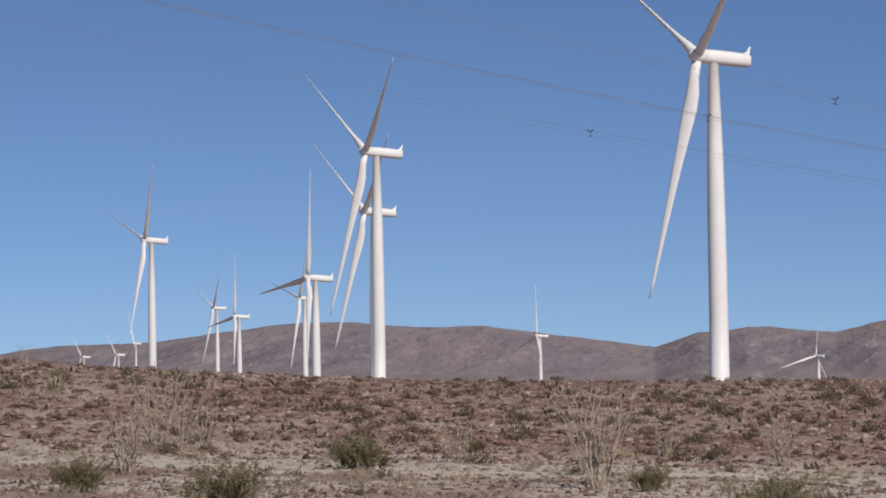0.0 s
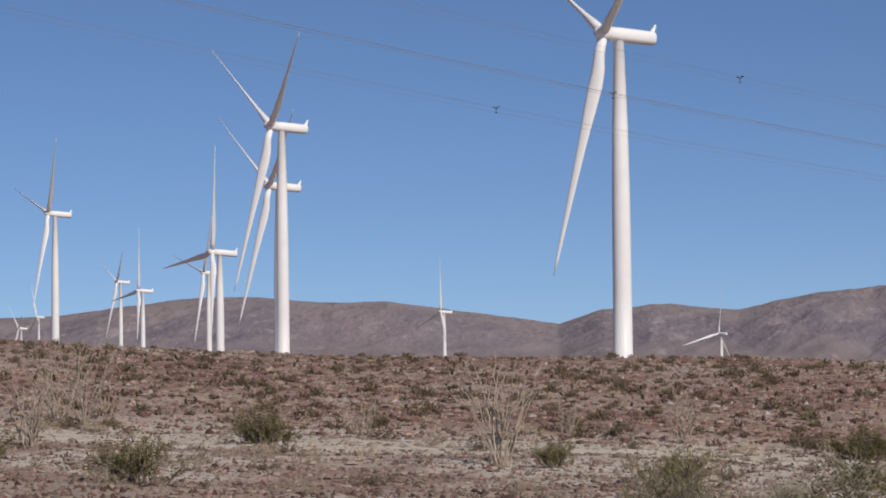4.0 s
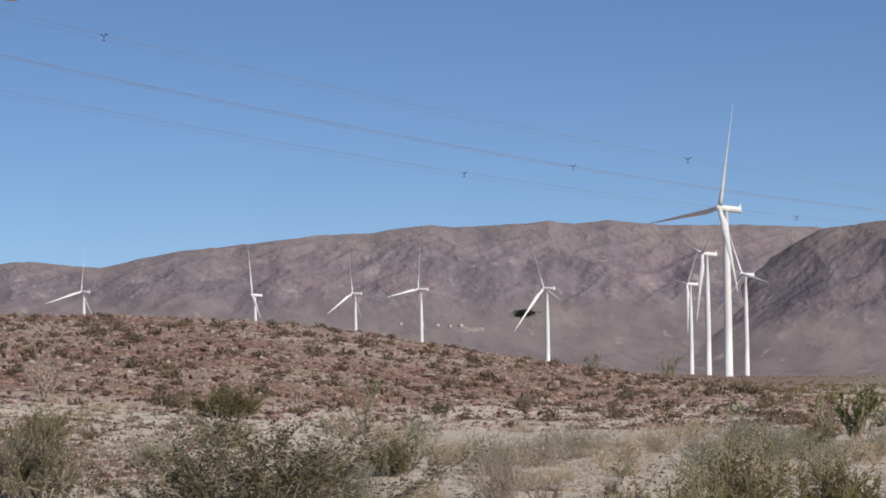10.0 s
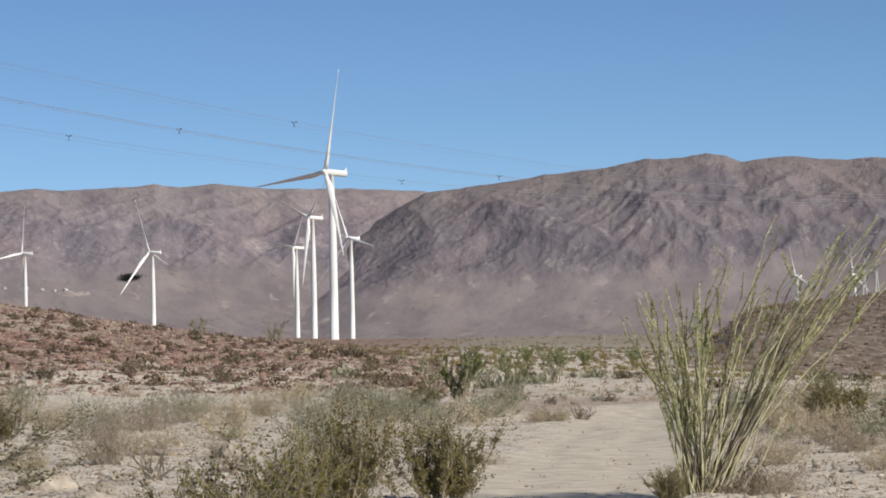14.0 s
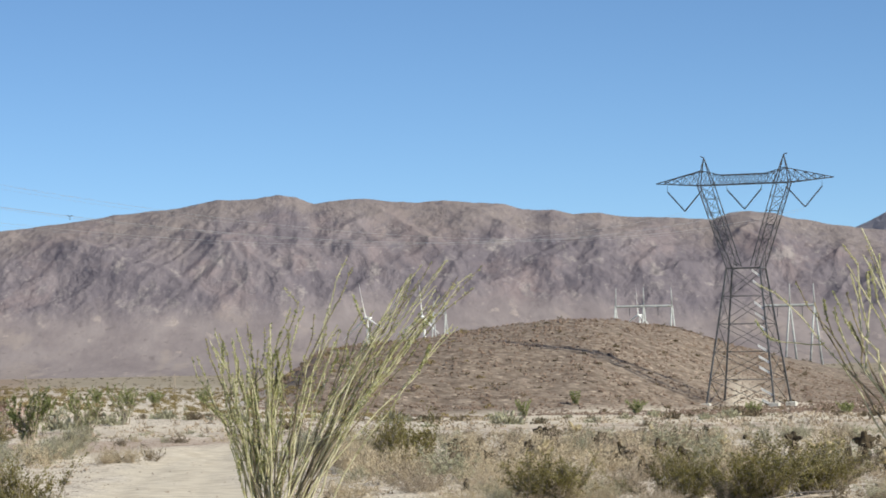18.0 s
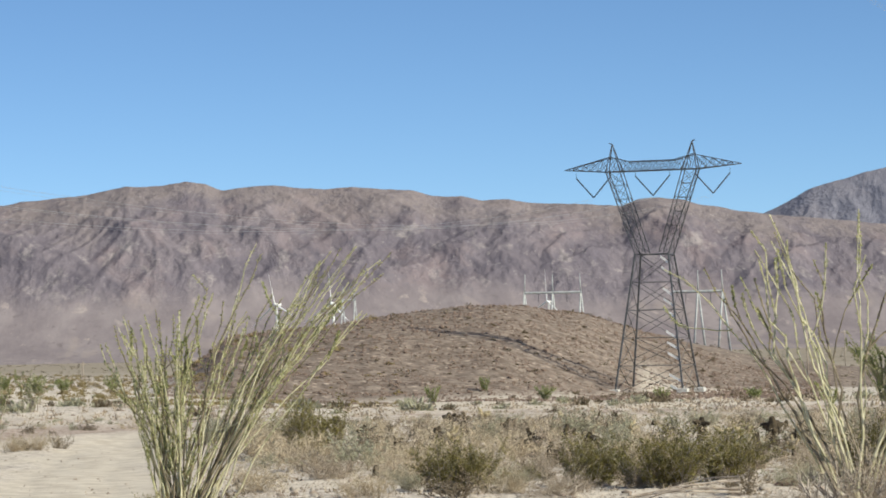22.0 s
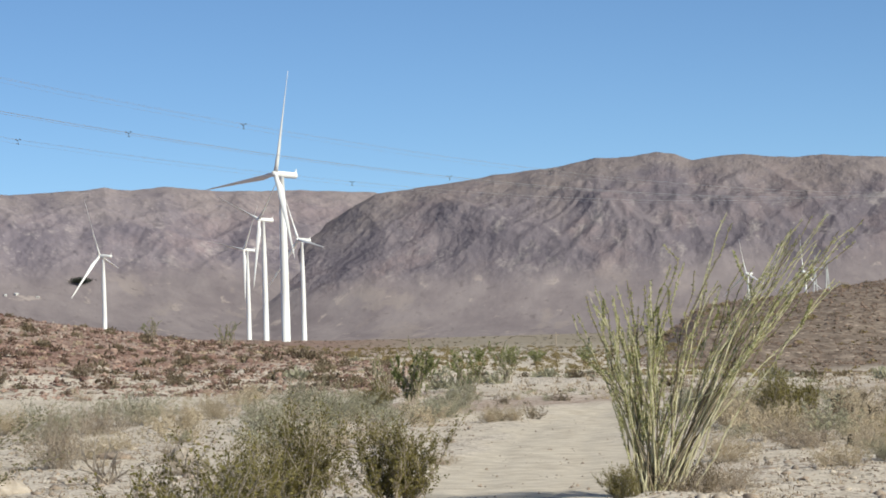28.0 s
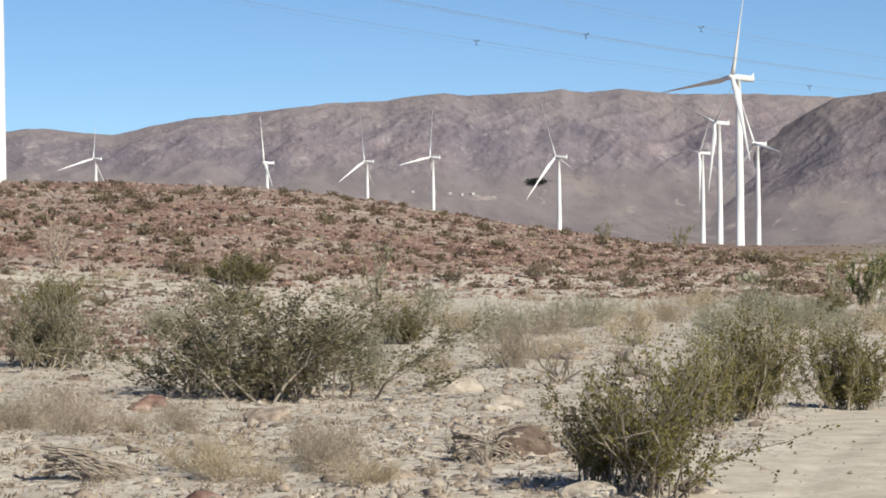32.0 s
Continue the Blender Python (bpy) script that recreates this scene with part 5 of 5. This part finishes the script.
for b_, d_, h_, w_, n_, green, sd in ((2.85, 78.1, 2.9, 2.3, 20, 0, 21), (-5.96, 83.8, 1.9, 1.4, 18, 0, 22), (-5.4, 106.7, 3.4, 2.6, 18, 0, 23), (-4.95, 106.8, 3.1, 2.2, 14, 0, 24), (-4.5, 107, 1.9, 1.4, 10, 0, 25),
                                      (6.25, 105.9, 2.0, 1.5, 18, 0, 26), (0.21, 102.4, 1.45, 1.5, 14, 0, 27), (4.1, 107.9, 1.3, 1.2, 12, 0, 28), (12.17, 99.5, 2.15, 1.2, 15, 90, 29),
                                      (21.35, 84.0, 1.6, 1.5, 24, 320, 30), (20.8, 90.0, 1.6, 1.3, 12, 30, 31), (-7.85, 172.0, 1.5, 1.0, 9, 0, 32), (-7.3, 130.0, 1.5, 1.4, 10, 60, 33), (11.0, 112, 1.2, 0.8, 8, 0, 34),
                                      (23.1, 122.0, 1.8, 1.5, 16, 160, 35), (22.4, 100.0, 1.6, 1.3, 16, 220, 36), (17.9, 176.0, 1.6, 1.6, 14, 120, 37), (16.5, 178.0, 1.3, 1.3, 12, 100, 38)):
    ocotillo(b_, d_, ((n_, -w_ / 2, w_ / 2, -w_ / 2, w_ / 2, h_ * 0.55, h_, 0.06, 0.08),),
             "grey leafless ocotillo with upright spreading canes" if green == 0 else "small greenish ocotillo with upright canes", CANE_GREY, green, GREEN, sd, 0.025, (0.06, 0.015), fork=0.5)
for b_, d_, h_, w_ in ((24.6, 520, 3.4, 3.6), (23.2, 430, 3.0, 2.4), (22.6, 470, 2.6, 2.4), (30.6, 450, 2.9, 2.6), (31.55, 500, 2.9, 2.0), (25.5, 480, 2.6, 2.6), (32.7, 470, 2.4, 3.6), (36.6, 430, 2.2, 2.8), (34.9, 440, 2.4, 3.0), (23.7, 500, 2.4, 3.0)):
    ocotillo(b_, d_, ((26, -w_ / 2, w_ / 2, -w_ / 2, w_ / 2, h_ * 0.6, h_, 0.03, 0.12),), "distant bushy green ocotillo on white sand", CANE_GREY, 60, GREEN, int(b_ * 10), 0.035, (0.28, 0.06))


def cactus_mesh(seed, mat):
    rng = np.random.default_rng(seed)
    rings = []
    for z, r in ((-0.06, 0.09), (0.05, 0.11), (0.2, 0.125), (0.38, 0.12), (0.5, 0.085), (0.56, 0.03)):
        ring = []
        for j in range(14):
            w = 2 * math.pi * j / 14
            q = r * (1.1 if j % 2 else 0.86) * rng.uniform(0.95, 1.05)
            ring.append((q * math.cos(w) + 0.08 * z, q * math.sin(w), z))
        rings.append(ring)
    return Shape().rings(rings).mesh("barrel_cactus", mat, True)


BARRELS = [cactus_mesh(k, CACTUS) for k in range(3)]
for k in range(300):
    if k < 260:
        b_, d_ = scatter.uniform(-9, 21), scatter.uniform(112, 182)
        s_ = scatter.uniform(0.32, 0.62)
    else:
        b_, d_ = scatter.uniform(27.5, 40), scatter.uniform(42, 75)
        s_ = scatter.uniform(0.34, 0.52)
    ob = new("barrel_cactus", BARRELS[k % 3])
    ob.matrix_basis = stand(b_, d_, scatter.uniform(0, 360), s_) @ pose(0, 0, 0, scatter.uniform(-22, 22), scatter.uniform(-22, 22), 0) @ Matrix.Diagonal((0.95, 0.95, scatter.uniform(0.6, 1.0), 1))
    tagged(ob, "small dark barrel cactus among stones", "cactus", "barrel cacti of the desert")


def cholla(bearing, distance, tall, seed):
    """A short trunk with stubby golden-spined joints."""
    rng = np.random.default_rng(seed)
    ob = thing("cholla_cactus", stand(bearing, distance, 0, tall), "small cholla cactus with golden spiny joints on a dark stump", "cactus", "cholla cacti of the desert")
    part("trunk", Shape().tube(((0, 0, -0.05), (0.02, 0, 0.3), (0, 0.02, 0.55)), [0.1, 0.09, 0.07], 7), CACTUS, ob)
    for _ in range(11):
        a = unit(rng.normal(size=3) * np.array((1, 1, 0.4)) + np.array((0, 0, 0.5)))
        p = np.array((0, 0, rng.uniform(0.4, 0.62)))
        part("joint", Shape().tube((p, p + a * 0.16, p + a * rng.uniform(0.28, 0.42)), [0.055, 0.075, 0.04], 7), CHOLLA, ob)


for k, (b_, d_, h_) in enumerate(((30.9, 56, 0.6), (34.3, 58, 0.55), (36.0, 55, 0.5), (36.4, 54, 0.6), (37.3, 50, 0.5), (33.0, 66, 0.6), (31.5, 70, 0.6))):
    cholla(b_, d_, h_, 400 + k)


def dead_stump(bearing, distance, tall, seed):
    """A dark dead cactus stump with a few knobs."""
    rng = np.random.default_rng(seed)
    ob = thing("dead_cactus", stand(bearing, distance, rng.uniform(0, 360), tall * 1.45), "blackened dead cactus stump among dry shrubs", "cactus", "dead cactus stumps of the desert")
    part("trunk", Shape().tube(((0, 0, -0.1), (0.05, 0, 0.3), (-0.02, 0.05, 0.65), (0.06, 0.02, 1.0)), [0.26, 0.24, 0.2, 0.09], 8), CACTUS, ob)
    for _ in range(4):
        a = unit(rng.normal(size=3) * np.array((1, 1, 0.3)) + np.array((0, 0, 0.35)))
        p = np.array((0, 0, rng.uniform(0.35, 0.75)))
        part("knob", Shape().tube((p, p + a * 0.25, p + a * rng.uniform(0.4, 0.6)), [0.11, 0.15, 0.06], 7), CACTUS, ob)


for k, (b_, d_, h_) in enumerate(((32.25, 53, 0.27), (32.48, 53, 0.33), (32.8, 50.5, 0.24), (33.1, 59, 0.27), (34.3, 58.6, 0.24), (36.6, 46.6, 0.36), (36.9, 57.6, 0.36), (30.64, 58, 0.3), (30.9, 70, 0.3), (31.15, 70, 0.3),
                                 (36.2, 52, 0.25), (38.9, 50, 0.4), (29.3, 62, 0.28), (34.0, 70, 0.25), (31.0, 52, 0.25), (33.5, 54, 0.28), (35.0, 55, 0.26), (35.6, 60, 0.3), (37.4, 53, 0.3), (32.0, 64, 0.3), (29.9, 55, 0.22), (28.8, 70, 0.3))):
    dead_stump(b_, d_, h_, 600 + k)


# ---- stones ----
OCTA_V = np.array([(1, 0, 0), (-1, 0, 0), (0, 1, 0), (0, -1, 0), (0, 0, 1), (0, 0, -1), (0.62, 0.62, 0.5), (-0.62, 0.62, 0.5), (-0.62, -0.62, 0.5), (0.62, -0.62, 0.5)], float)
OCTA_F = np.array([(4, 0, 6), (4, 6, 2), (4, 2, 7), (4, 7, 1), (4, 1, 8), (4, 8, 3), (4, 3, 9), (4, 9, 0), (0, 2, 6), (2, 1, 7), (1, 3, 8), (3, 0, 9)])


def stone_field(name, bearing, distance, size, mat, label, seed, flat=(0.35, 0.8)):
    """Loose stones, each its own faceted lump, spread over the ground."""
    rng = np.random.default_rng(seed)
    n = len(bearing)
    x, y = distance * np.sin(np.radians(bearing)), distance * np.cos(np.radians(bearing))
    z = height(x, y) + lumps(x, y)
    v = OCTA_V[None] * (1 + rng.uniform(-0.4, 0.3, (n, 10, 1))) + rng.uniform(-0.14, 0.14, (n, 10, 3))
    v = v * np.stack([rng.uniform(0.7, 1.3, n), rng.uniform(0.7, 1.3, n), rng.uniform(*flat, n)], -1)[:, None] * (size / 2)[:, None, None]
    w = rng.uniform(0, 2 * math.pi, n)
    c, s = np.cos(w)[:, None], np.sin(w)[:, None]
    co = np.stack([v[..., 0] * c - v[..., 1] * s + x[:, None], v[..., 0] * s + v[..., 1] * c + y[:, None], v[..., 2] + (z + size * 0.06)[:, None]], -1)
    faces = (OCTA_F[None] + (np.arange(n) * 10)[:, None, None]).reshape(-1, 3)
    ob = new(name, raw_mesh(name, co, faces, mat))
    return tagged(ob, label, "stones", kind="stuff")


rs = np.random.default_rng(17)
n = 11000
stone_b, stone_d = rs.uniform(-11, 21.5, n), 104 + 86 * rs.uniform(0, 1, n) ** 1.1
stone_field("hill_stones", stone_b, stone_d, 0.11 + 0.38 * rs.uniform(0, 1, n) ** 4, STONE_RED, "reddish-brown varnished stones strewn over the hill", 18, (0.3, 0.75))
n = 2200
stone_field("hill_stones", rs.uniform(-11, 21.5, n), 104 + 86 * rs.uniform(0, 1, n), 0.12 + 0.5 * rs.uniform(0, 1, n) ** 5, STONE_PALE, "pale flat stones strewn over the hill", 24, (0.2, 0.45))
n = 24000
stone_b, stone_d = rs.uniform(2, 41, n), np.geomspace(20, 80, n) * rs.uniform(0.9, 1.1, n)
near_track = np.array([clear_of_track(b, d, -0.3 + 0.9 * k) for b, d, k in zip(stone_b, stone_d, rs.uniform(0, 1, n))])
patchy = fbm(stone_d * np.sin(np.radians(stone_b)) * 0.45, stone_d * np.cos(np.radians(stone_b)) * 0.45, 3, 81) > rs.uniform(-0.45, 0.25, n)
stone_size = 0.035 + 0.13 * rs.uniform(0, 1, n) ** 5
for k, (mat_, label_) in enumerate(((STONE_PALE, "scattered pale angular gravel on sand"), (STONE_TAN, "scattered tan and brown gravel on sand"))):
    keep = near_track & patchy & (np.arange(n) % 2 == k)
    stone_field("gravel_stones", stone_b[keep], stone_d[keep], stone_size[keep], mat_, label_, 19 + 60 * k, (0.4, 0.9))
n = 6500
stone_field("gravel_stones", rs.uniform(-10, 13, n), rs.uniform(58, 106, n), 0.08 + 0.25 * rs.uniform(0, 1, n) ** 5, STONE_TAN, "scattered brown gravel stones on sand", 20)
n = 5500
stone_field("hill_stones", rs.uniform(26, 38, n), rs.uniform(475, 640, n), 0.25 + 0.75 * rs.uniform(0, 1, n) ** 3, STONE_BROWN, "brown stones strewn over the low hill", 23)


def rubble_field(name, bearing, distance, size, mat, label, seed):
    """Small angular fragments, each a four-sided chip with a ragged top."""
    rng = np.random.default_rng(seed)
    n = len(bearing)
    x, y = distance * np.sin(np.radians(bearing)), distance * np.cos(np.radians(bearing))
    z = height(x, y) + lumps(x, y)
    w = rng.uniform(0, 2 * math.pi, (n, 1)) + np.array((0, 0.5, 1, 1.5)) * math.pi + rng.uniform(-0.5, 0.5, (n, 4))
    r = size[:, None] * rng.uniform(0.3, 0.65, (n, 4))
    ring = np.stack([x[:, None] + r * np.cos(w), y[:, None] + r * np.sin(w), z[:, None] + size[:, None] * rng.uniform(-0.2, 0.12, (n, 4))], -1)
    tip = np.stack([x + size * rng.uniform(-0.2, 0.2, n), y + size * rng.uniform(-0.2, 0.2, n), z + size * rng.uniform(0.25, 0.6, n)], -1)
    co = np.concatenate([ring, tip[:, None]], 1)
    faces = (np.array([(0, 1, 4), (1, 2, 4), (2, 3, 4), (3, 0, 4)])[None] + (np.arange(n) * 5)[:, None, None]).reshape(-1, 3)
    return tagged(new(name, raw_mesh(name, co, faces, mat)), label, "stones", kind="stuff")


n = 34000
rubble_field("hill_rubble", rs.uniform(-11, 21.5, n), 103 + 86 * rs.uniform(0, 1, n), 0.09 + 0.17 * rs.uniform(0, 1, n) ** 2, STONE_RED, "angular red-brown rubble covering the hill", 25)
n = 5000
rubble_field("hill_rubble", rs.uniform(-11, 21.5, n), 103 + 86 * rs.uniform(0, 1, n), 0.09 + 0.22 * rs.uniform(0, 1, n) ** 3, STONE_PALE, "pale rubble flecks on the hill", 26)
n = 9000
rubble_field("red_gravel", rs.uniform(-11, 9, n), np.geomspace(50, 87, n), 0.07 + 0.16 * rs.uniform(0, 1, n) ** 2, STONE_RED, "reddish gravel in front of the hill", 27)
n = 14000
rubble_field("hill_rubble", rs.uniform(25.5, 38, n), rs.uniform(465, 640, n), 0.3 + 0.5 * rs.uniform(0, 1, n) ** 2, STONE_BROWN, "brown rubble covering the low hill", 28)
n = 22000
chip_b, chip_d = rs.uniform(2, 41, n), np.geomspace(20, 70, n)
keep = np.array([clear_of_track(b, d, -0.2) for b, d in zip(chip_b, chip_d)]) | (rs.uniform(0, 1, n) < 0.12)
rubble_field("gravel_chips", chip_b[keep], chip_d[keep], (0.02 + 0.05 * rs.uniform(0, 1, n) ** 2)[keep], STONE_TAN, "fine brown and grey gravel chips", 29)


def boulder(bearing, distance, size, flat, mat, label, seed):
    rng = np.random.default_rng(seed)
    bm = bmesh.new()
    bmesh.ops.create_icosphere(bm, subdivisions=3, radius=0.5)
    k = Vector(rng.uniform(-9, 9, 3))
    for v in bm.verts:
        d = 1 + 0.35 * noise.noise(v.co * 2.2 + k) + 0.16 * noise.noise(v.co * 5.5 + k)
        v.co = Vector((v.co.x * d * 1.25, v.co.y * d, max(v.co.z * d * flat, -0.2)))
    me = bpy.data.meshes.new("boulder")
    bm.to_mesh(me)
    bm.free()
    me.materials.append(mat)
    ob = new("boulder", me)
    ob.matrix_basis = stand(bearing, distance, rng.uniform(0, 180), size, 0.0)
    return tagged(ob, label, "boulder", "boulders on the sand")


for row in ((13.6, 40.6, 0.62, 0.8, STONE_PALE, "pale grey weathered boulder on sand"), (17.0, 47.5, 0.5, 0.9, STONE_PALE, "pale grey weathered boulder on sand"), (14.6, 34.6, 0.45, 0.6, STONE_PALE, "low pale boulder on sand"),
            (14.3, 33.4, 0.4, 0.5, STONE_PALE, "low pale boulder on sand"), (10.15, 32.0, 0.42, 0.7, STONE_TAN, "rounded orange-tan boulder on sand"), (12.4, 23.6, 0.32, 0.6, STONE_TAN, "rounded tan boulder on sand"),
            (14.95, 25.6, 0.55, 0.7, STONE_BROWN, "smooth brown boulder on sand"), (8.0, 36.0, 0.3, 0.9, STONE_RED, "dark red-brown stone on sand"), (7.75, 35.0, 0.22, 0.9, STONE_RED, "dark red-brown stone on sand"),
            (16.1, 22.0, 0.33, 0.6, STONE_PALE, "white angular boulder beside a bush"), (18.2, 22.6, 0.26, 0.8, STONE_PALE, "white angular stone beside a bush"), (8.9, 21.9, 0.3, 0.6, STONE_RED, "reddish stone on sand"),
            (13.0, 48.0, 0.6, 0.5, STONE_PALE, "low pale boulder on sand"), (8.2, 46.0, 0.42, 0.6, STONE_PALE, "pale boulder beside a bush"), (5.0, 40.0, 0.25, 0.8, STONE_RED, "dark stone on sand"), (18.6, 50.0, 0.55, 0.5, STONE_TAN, "low tan boulder on sand"),
            (37.2, 41.0, 0.35, 0.7, STONE_RED, "reddish stone among shrubs"), (26.4, 30.8, 0.2, 0.5, STONE_PALE, "pale stone at the foot of a plant"), (27.3, 31.0, 0.22, 0.5, STONE_PALE, "pale stone at the foot of a plant"), (15.7, 49.5, 0.5, 0.5, STONE_TAN, "low tan boulder on sand"),
            (12.65, 98.0, 0.5, 0.8, STONE_PALE, "white stone at the edge of the hill"), (6.6, 44.0, 0.3, 0.6, STONE_BROWN, "brown stone on sand")):
    boulder(*row, seed=int(row[0] * 31 + row[1]))


# ---- dead wood on the near sand ----
def fallen_ocotillo(bearing, distance, long, heading, canes, label, seed):
    rng = np.random.default_rng(seed)
    ob = thing("fallen_ocotillo", stand(bearing, distance, heading), label, "dead plant")
    for _ in range(canes):
        y0, z0 = rng.normal(0, 0.12), abs(rng.normal(0.10, 0.07))
        l_ = long * rng.uniform(0.4, 1.05)
        fan = rng.normal(0, 0.5)
        pts = []
        for j in range(9):
            s = j / 8
            pts.append((l_ * s, y0 + fan * s * l_ * 0.5 + rng.normal(0, 0.035), 0.02 + z0 * (1 - s) + 0.05 * math.sin(math.pi * s) + abs(rng.normal(0, 0.008))))
        r = rng.uniform(0.008, 0.016)
        part("cane", Shape().tube(pts, [r * (1 - 0.07 * j) for j in range(9)], 5), TWIG, ob)


fallen_ocotillo(6.0, 24.6, 0.8, -20, 44, "fallen grey bundle of dead ocotillo canes on sand", 1)
fallen_ocotillo(13.6, 25.2, 0.55, 10, 26, "tangle of dead broken canes on sand", 2)
fallen_ocotillo(14.9, 25.4, 0.5, 170, 14, "broken dead branches on sand", 3)
fallen_ocotillo(36.3, 38.0, 1.6, 190, 7, "bleached fallen branches among shrubs", 4)
fallen_ocotillo(16.0, 78.0, 2.6, 8, 9, "long fallen dead canes on sand", 5)


# ---- low scrub too far away to count ----
def scrub_field(name, bearing, distance, size, blades, mat, label, seed, squat=0.7):
    rng = np.random.default_rng(seed)
    n = len(bearing)
    x, y = distance * np.sin(np.radians(bearing)), distance * np.cos(np.radians(bearing))
    root = np.stack([x, y, height(x, y) + lumps(x, y)], -1)
    out = unit(rng.normal(size=(n, blades, 3)))
    out[..., 2] = np.abs(out[..., 2])
    at = root[:, None] + out * np.array((1, 1, squat)) * (size[:, None, None] * rng.uniform(0.15, 0.85, (n, blades, 1)) / 2)
    aim = out + rng.normal(0, 0.5, out.shape) + np.array((0, 0, 0.4))
    long = np.repeat(size, blades) * 0.19
    me = leaf_mesh(name, at.reshape(-1, 3), aim.reshape(-1, 3), long, long * 0.22, mat, rng)
    return tagged(new(name, me), label, "scrub", kind="stuff")


n = 3600
litter_b, litter_d = rs.uniform(2, 41, n), np.geomspace(20, 62, n) * rs.uniform(0.9, 1.1, n)
keep = np.array([clear_of_track(b, d, 0.2) for b, d in zip(litter_b, litter_d)])
scrub_field("dry_litter", litter_b[keep], litter_d[keep], rs.uniform(0.1, 0.3, n)[keep], 12, BRUSH, "dry brown tufts and twig litter on the gravel", 39, 0.35)
n = 620
scrub_field("hill_scrub", rs.uniform(-11, 21, n), 106 + 80 * rs.uniform(0, 1, n), 0.35 + 0.85 * rs.uniform(0, 1, n) ** 2, 110, HILL_GREEN, "small dull green shrubs dotted over the stony hill", 31)
n = 1500
scrub_field("hill_scrub", rs.uniform(-11, 21, n), 106 + 78 * rs.uniform(0, 1, n), 0.25 + 0.6 * rs.uniform(0, 1, n) ** 2, 60, HEATH, "small brown dry tufts on the stony hill", 32)
n = 320
scrub_field("hill_scrub", rs.uniform(-11, 21, n), 106 + 78 * rs.uniform(0, 1, n), rs.uniform(0.25, 0.6, n), 60, STRAW, "small straw-coloured tufts on the stony hill", 38)
n = 150
scrub_field("plain_scrub", rs.uniform(19, 41, n), rs.uniform(110, 480, n), rs.uniform(0.6, 1.7, n), 110, OLIVE, "dull green scrub over the white sand plain", 33)
n = 170
scrub_field("plain_scrub", rs.uniform(19, 41, n), rs.uniform(105, 460, n), rs.uniform(0.5, 1.5, n), 110, SAGE, "grey-green scrub over the white sand plain", 34)
n = 1500
scrub_field("plain_scrub", rs.uniform(18.5, 41, n), np.geomspace(88, 470, n), rs.uniform(0.25, 0.8, n), 22, BRUSH, "small brown dry tufts over the white sand plain", 40)
n = 3000
stone_field("gravel_stones", rs.uniform(18.5, 41, n), np.geomspace(86, 475, n), 0.07 + 0.0016 * np.geomspace(86, 475, n) * rs.uniform(0, 1, n) ** 4, STONE_TAN, "brown stones strewn over the white sand plain", 41)
n = 1500
scrub_field("plain_scrub", rs.uniform(15, 41, n), np.geomspace(500, 2200, n), rs.uniform(1.0, 2.4, n), 26, OLIVE, "low scrub across the far plain", 35)
n = 420
scrub_field("hill_scrub", rs.uniform(26, 38.5, n), rs.uniform(476, 640, n), 0.4 + 1.3 * rs.uniform(0, 1, n) ** 2.5, 90, OLIVE, "small dark shrubs dotted over the low brown hill", 36)
n = 1500
scrub_field("plain_scrub", rs.uniform(15, 30, n), rs.uniform(330, 900, n), rs.uniform(0.9, 2.0, n), 60, YELLOWISH, "yellowish dry scrub across the plain", 37)


# ---- far settlement and grove at the foot of the mountains ----
gx, gy, gz = slope_point(0, 15.22, 1.17)
grove = thing("tree_grove", pose(gx, gy, gz, 0, 0, -15.22), "small dark grove of trees on the far slope", "trees", kind="stuff")
rng_g = np.random.default_rng(90)
GROVE = material("dark_grove_leaf", ((0.02, 0.024, 0.018), (0.05, 0.055, 0.04)), 0.3, 0.9)
cluster = rng_g.normal(0, 1, (2600, 3)) * np.array((6.0, 7, 1.7)) + np.array((0, 0, 3.0))
cluster[:, 2] = np.abs(cluster[:, 2])
part("foliage", leaf_mesh("foliage", cluster, rng_g.normal(0, 1, (2600, 3)), 1.6, 0.6, GROVE, rng_g), None, grove)
for k, (b_, r_, w_) in enumerate(((13.6, 1.0, 4), (13.82, 0.97, 3), (14.02, 0.99, 5), (13.3, 1.03, 3), (14.42, 0.94, 3), (12.9, 1.04, 3))):
    hx, hy, hz = slope_point(0, b_, r_)
    house = thing("house", pose(hx, hy, hz - 0.5, 0, 0, -b_ + 20 * k), "tiny pale low house on the far slope", "house", "houses of the far settlement")
    part("wall", Shape().box((0, 0, 0.8), (w_, 4, 2.6)), CONCRETE, house)
    part("roof", Shape().rings([[(-w_ / 2 - 0.4, -2.3, 2.1), (w_ / 2 + 0.4, -2.3, 2.1), (w_ / 2 + 0.4, 2.3, 2.1), (-w_ / 2 - 0.4, 2.3, 2.1)],
                                [(-w_ / 2 - 0.4, -0.2, 2.8), (w_ / 2 + 0.4, -0.2, 2.8), (w_ / 2 + 0.4, 0.2, 2.8), (-w_ / 2 - 0.4, 0.2, 2.8)]]), WHITE, house)
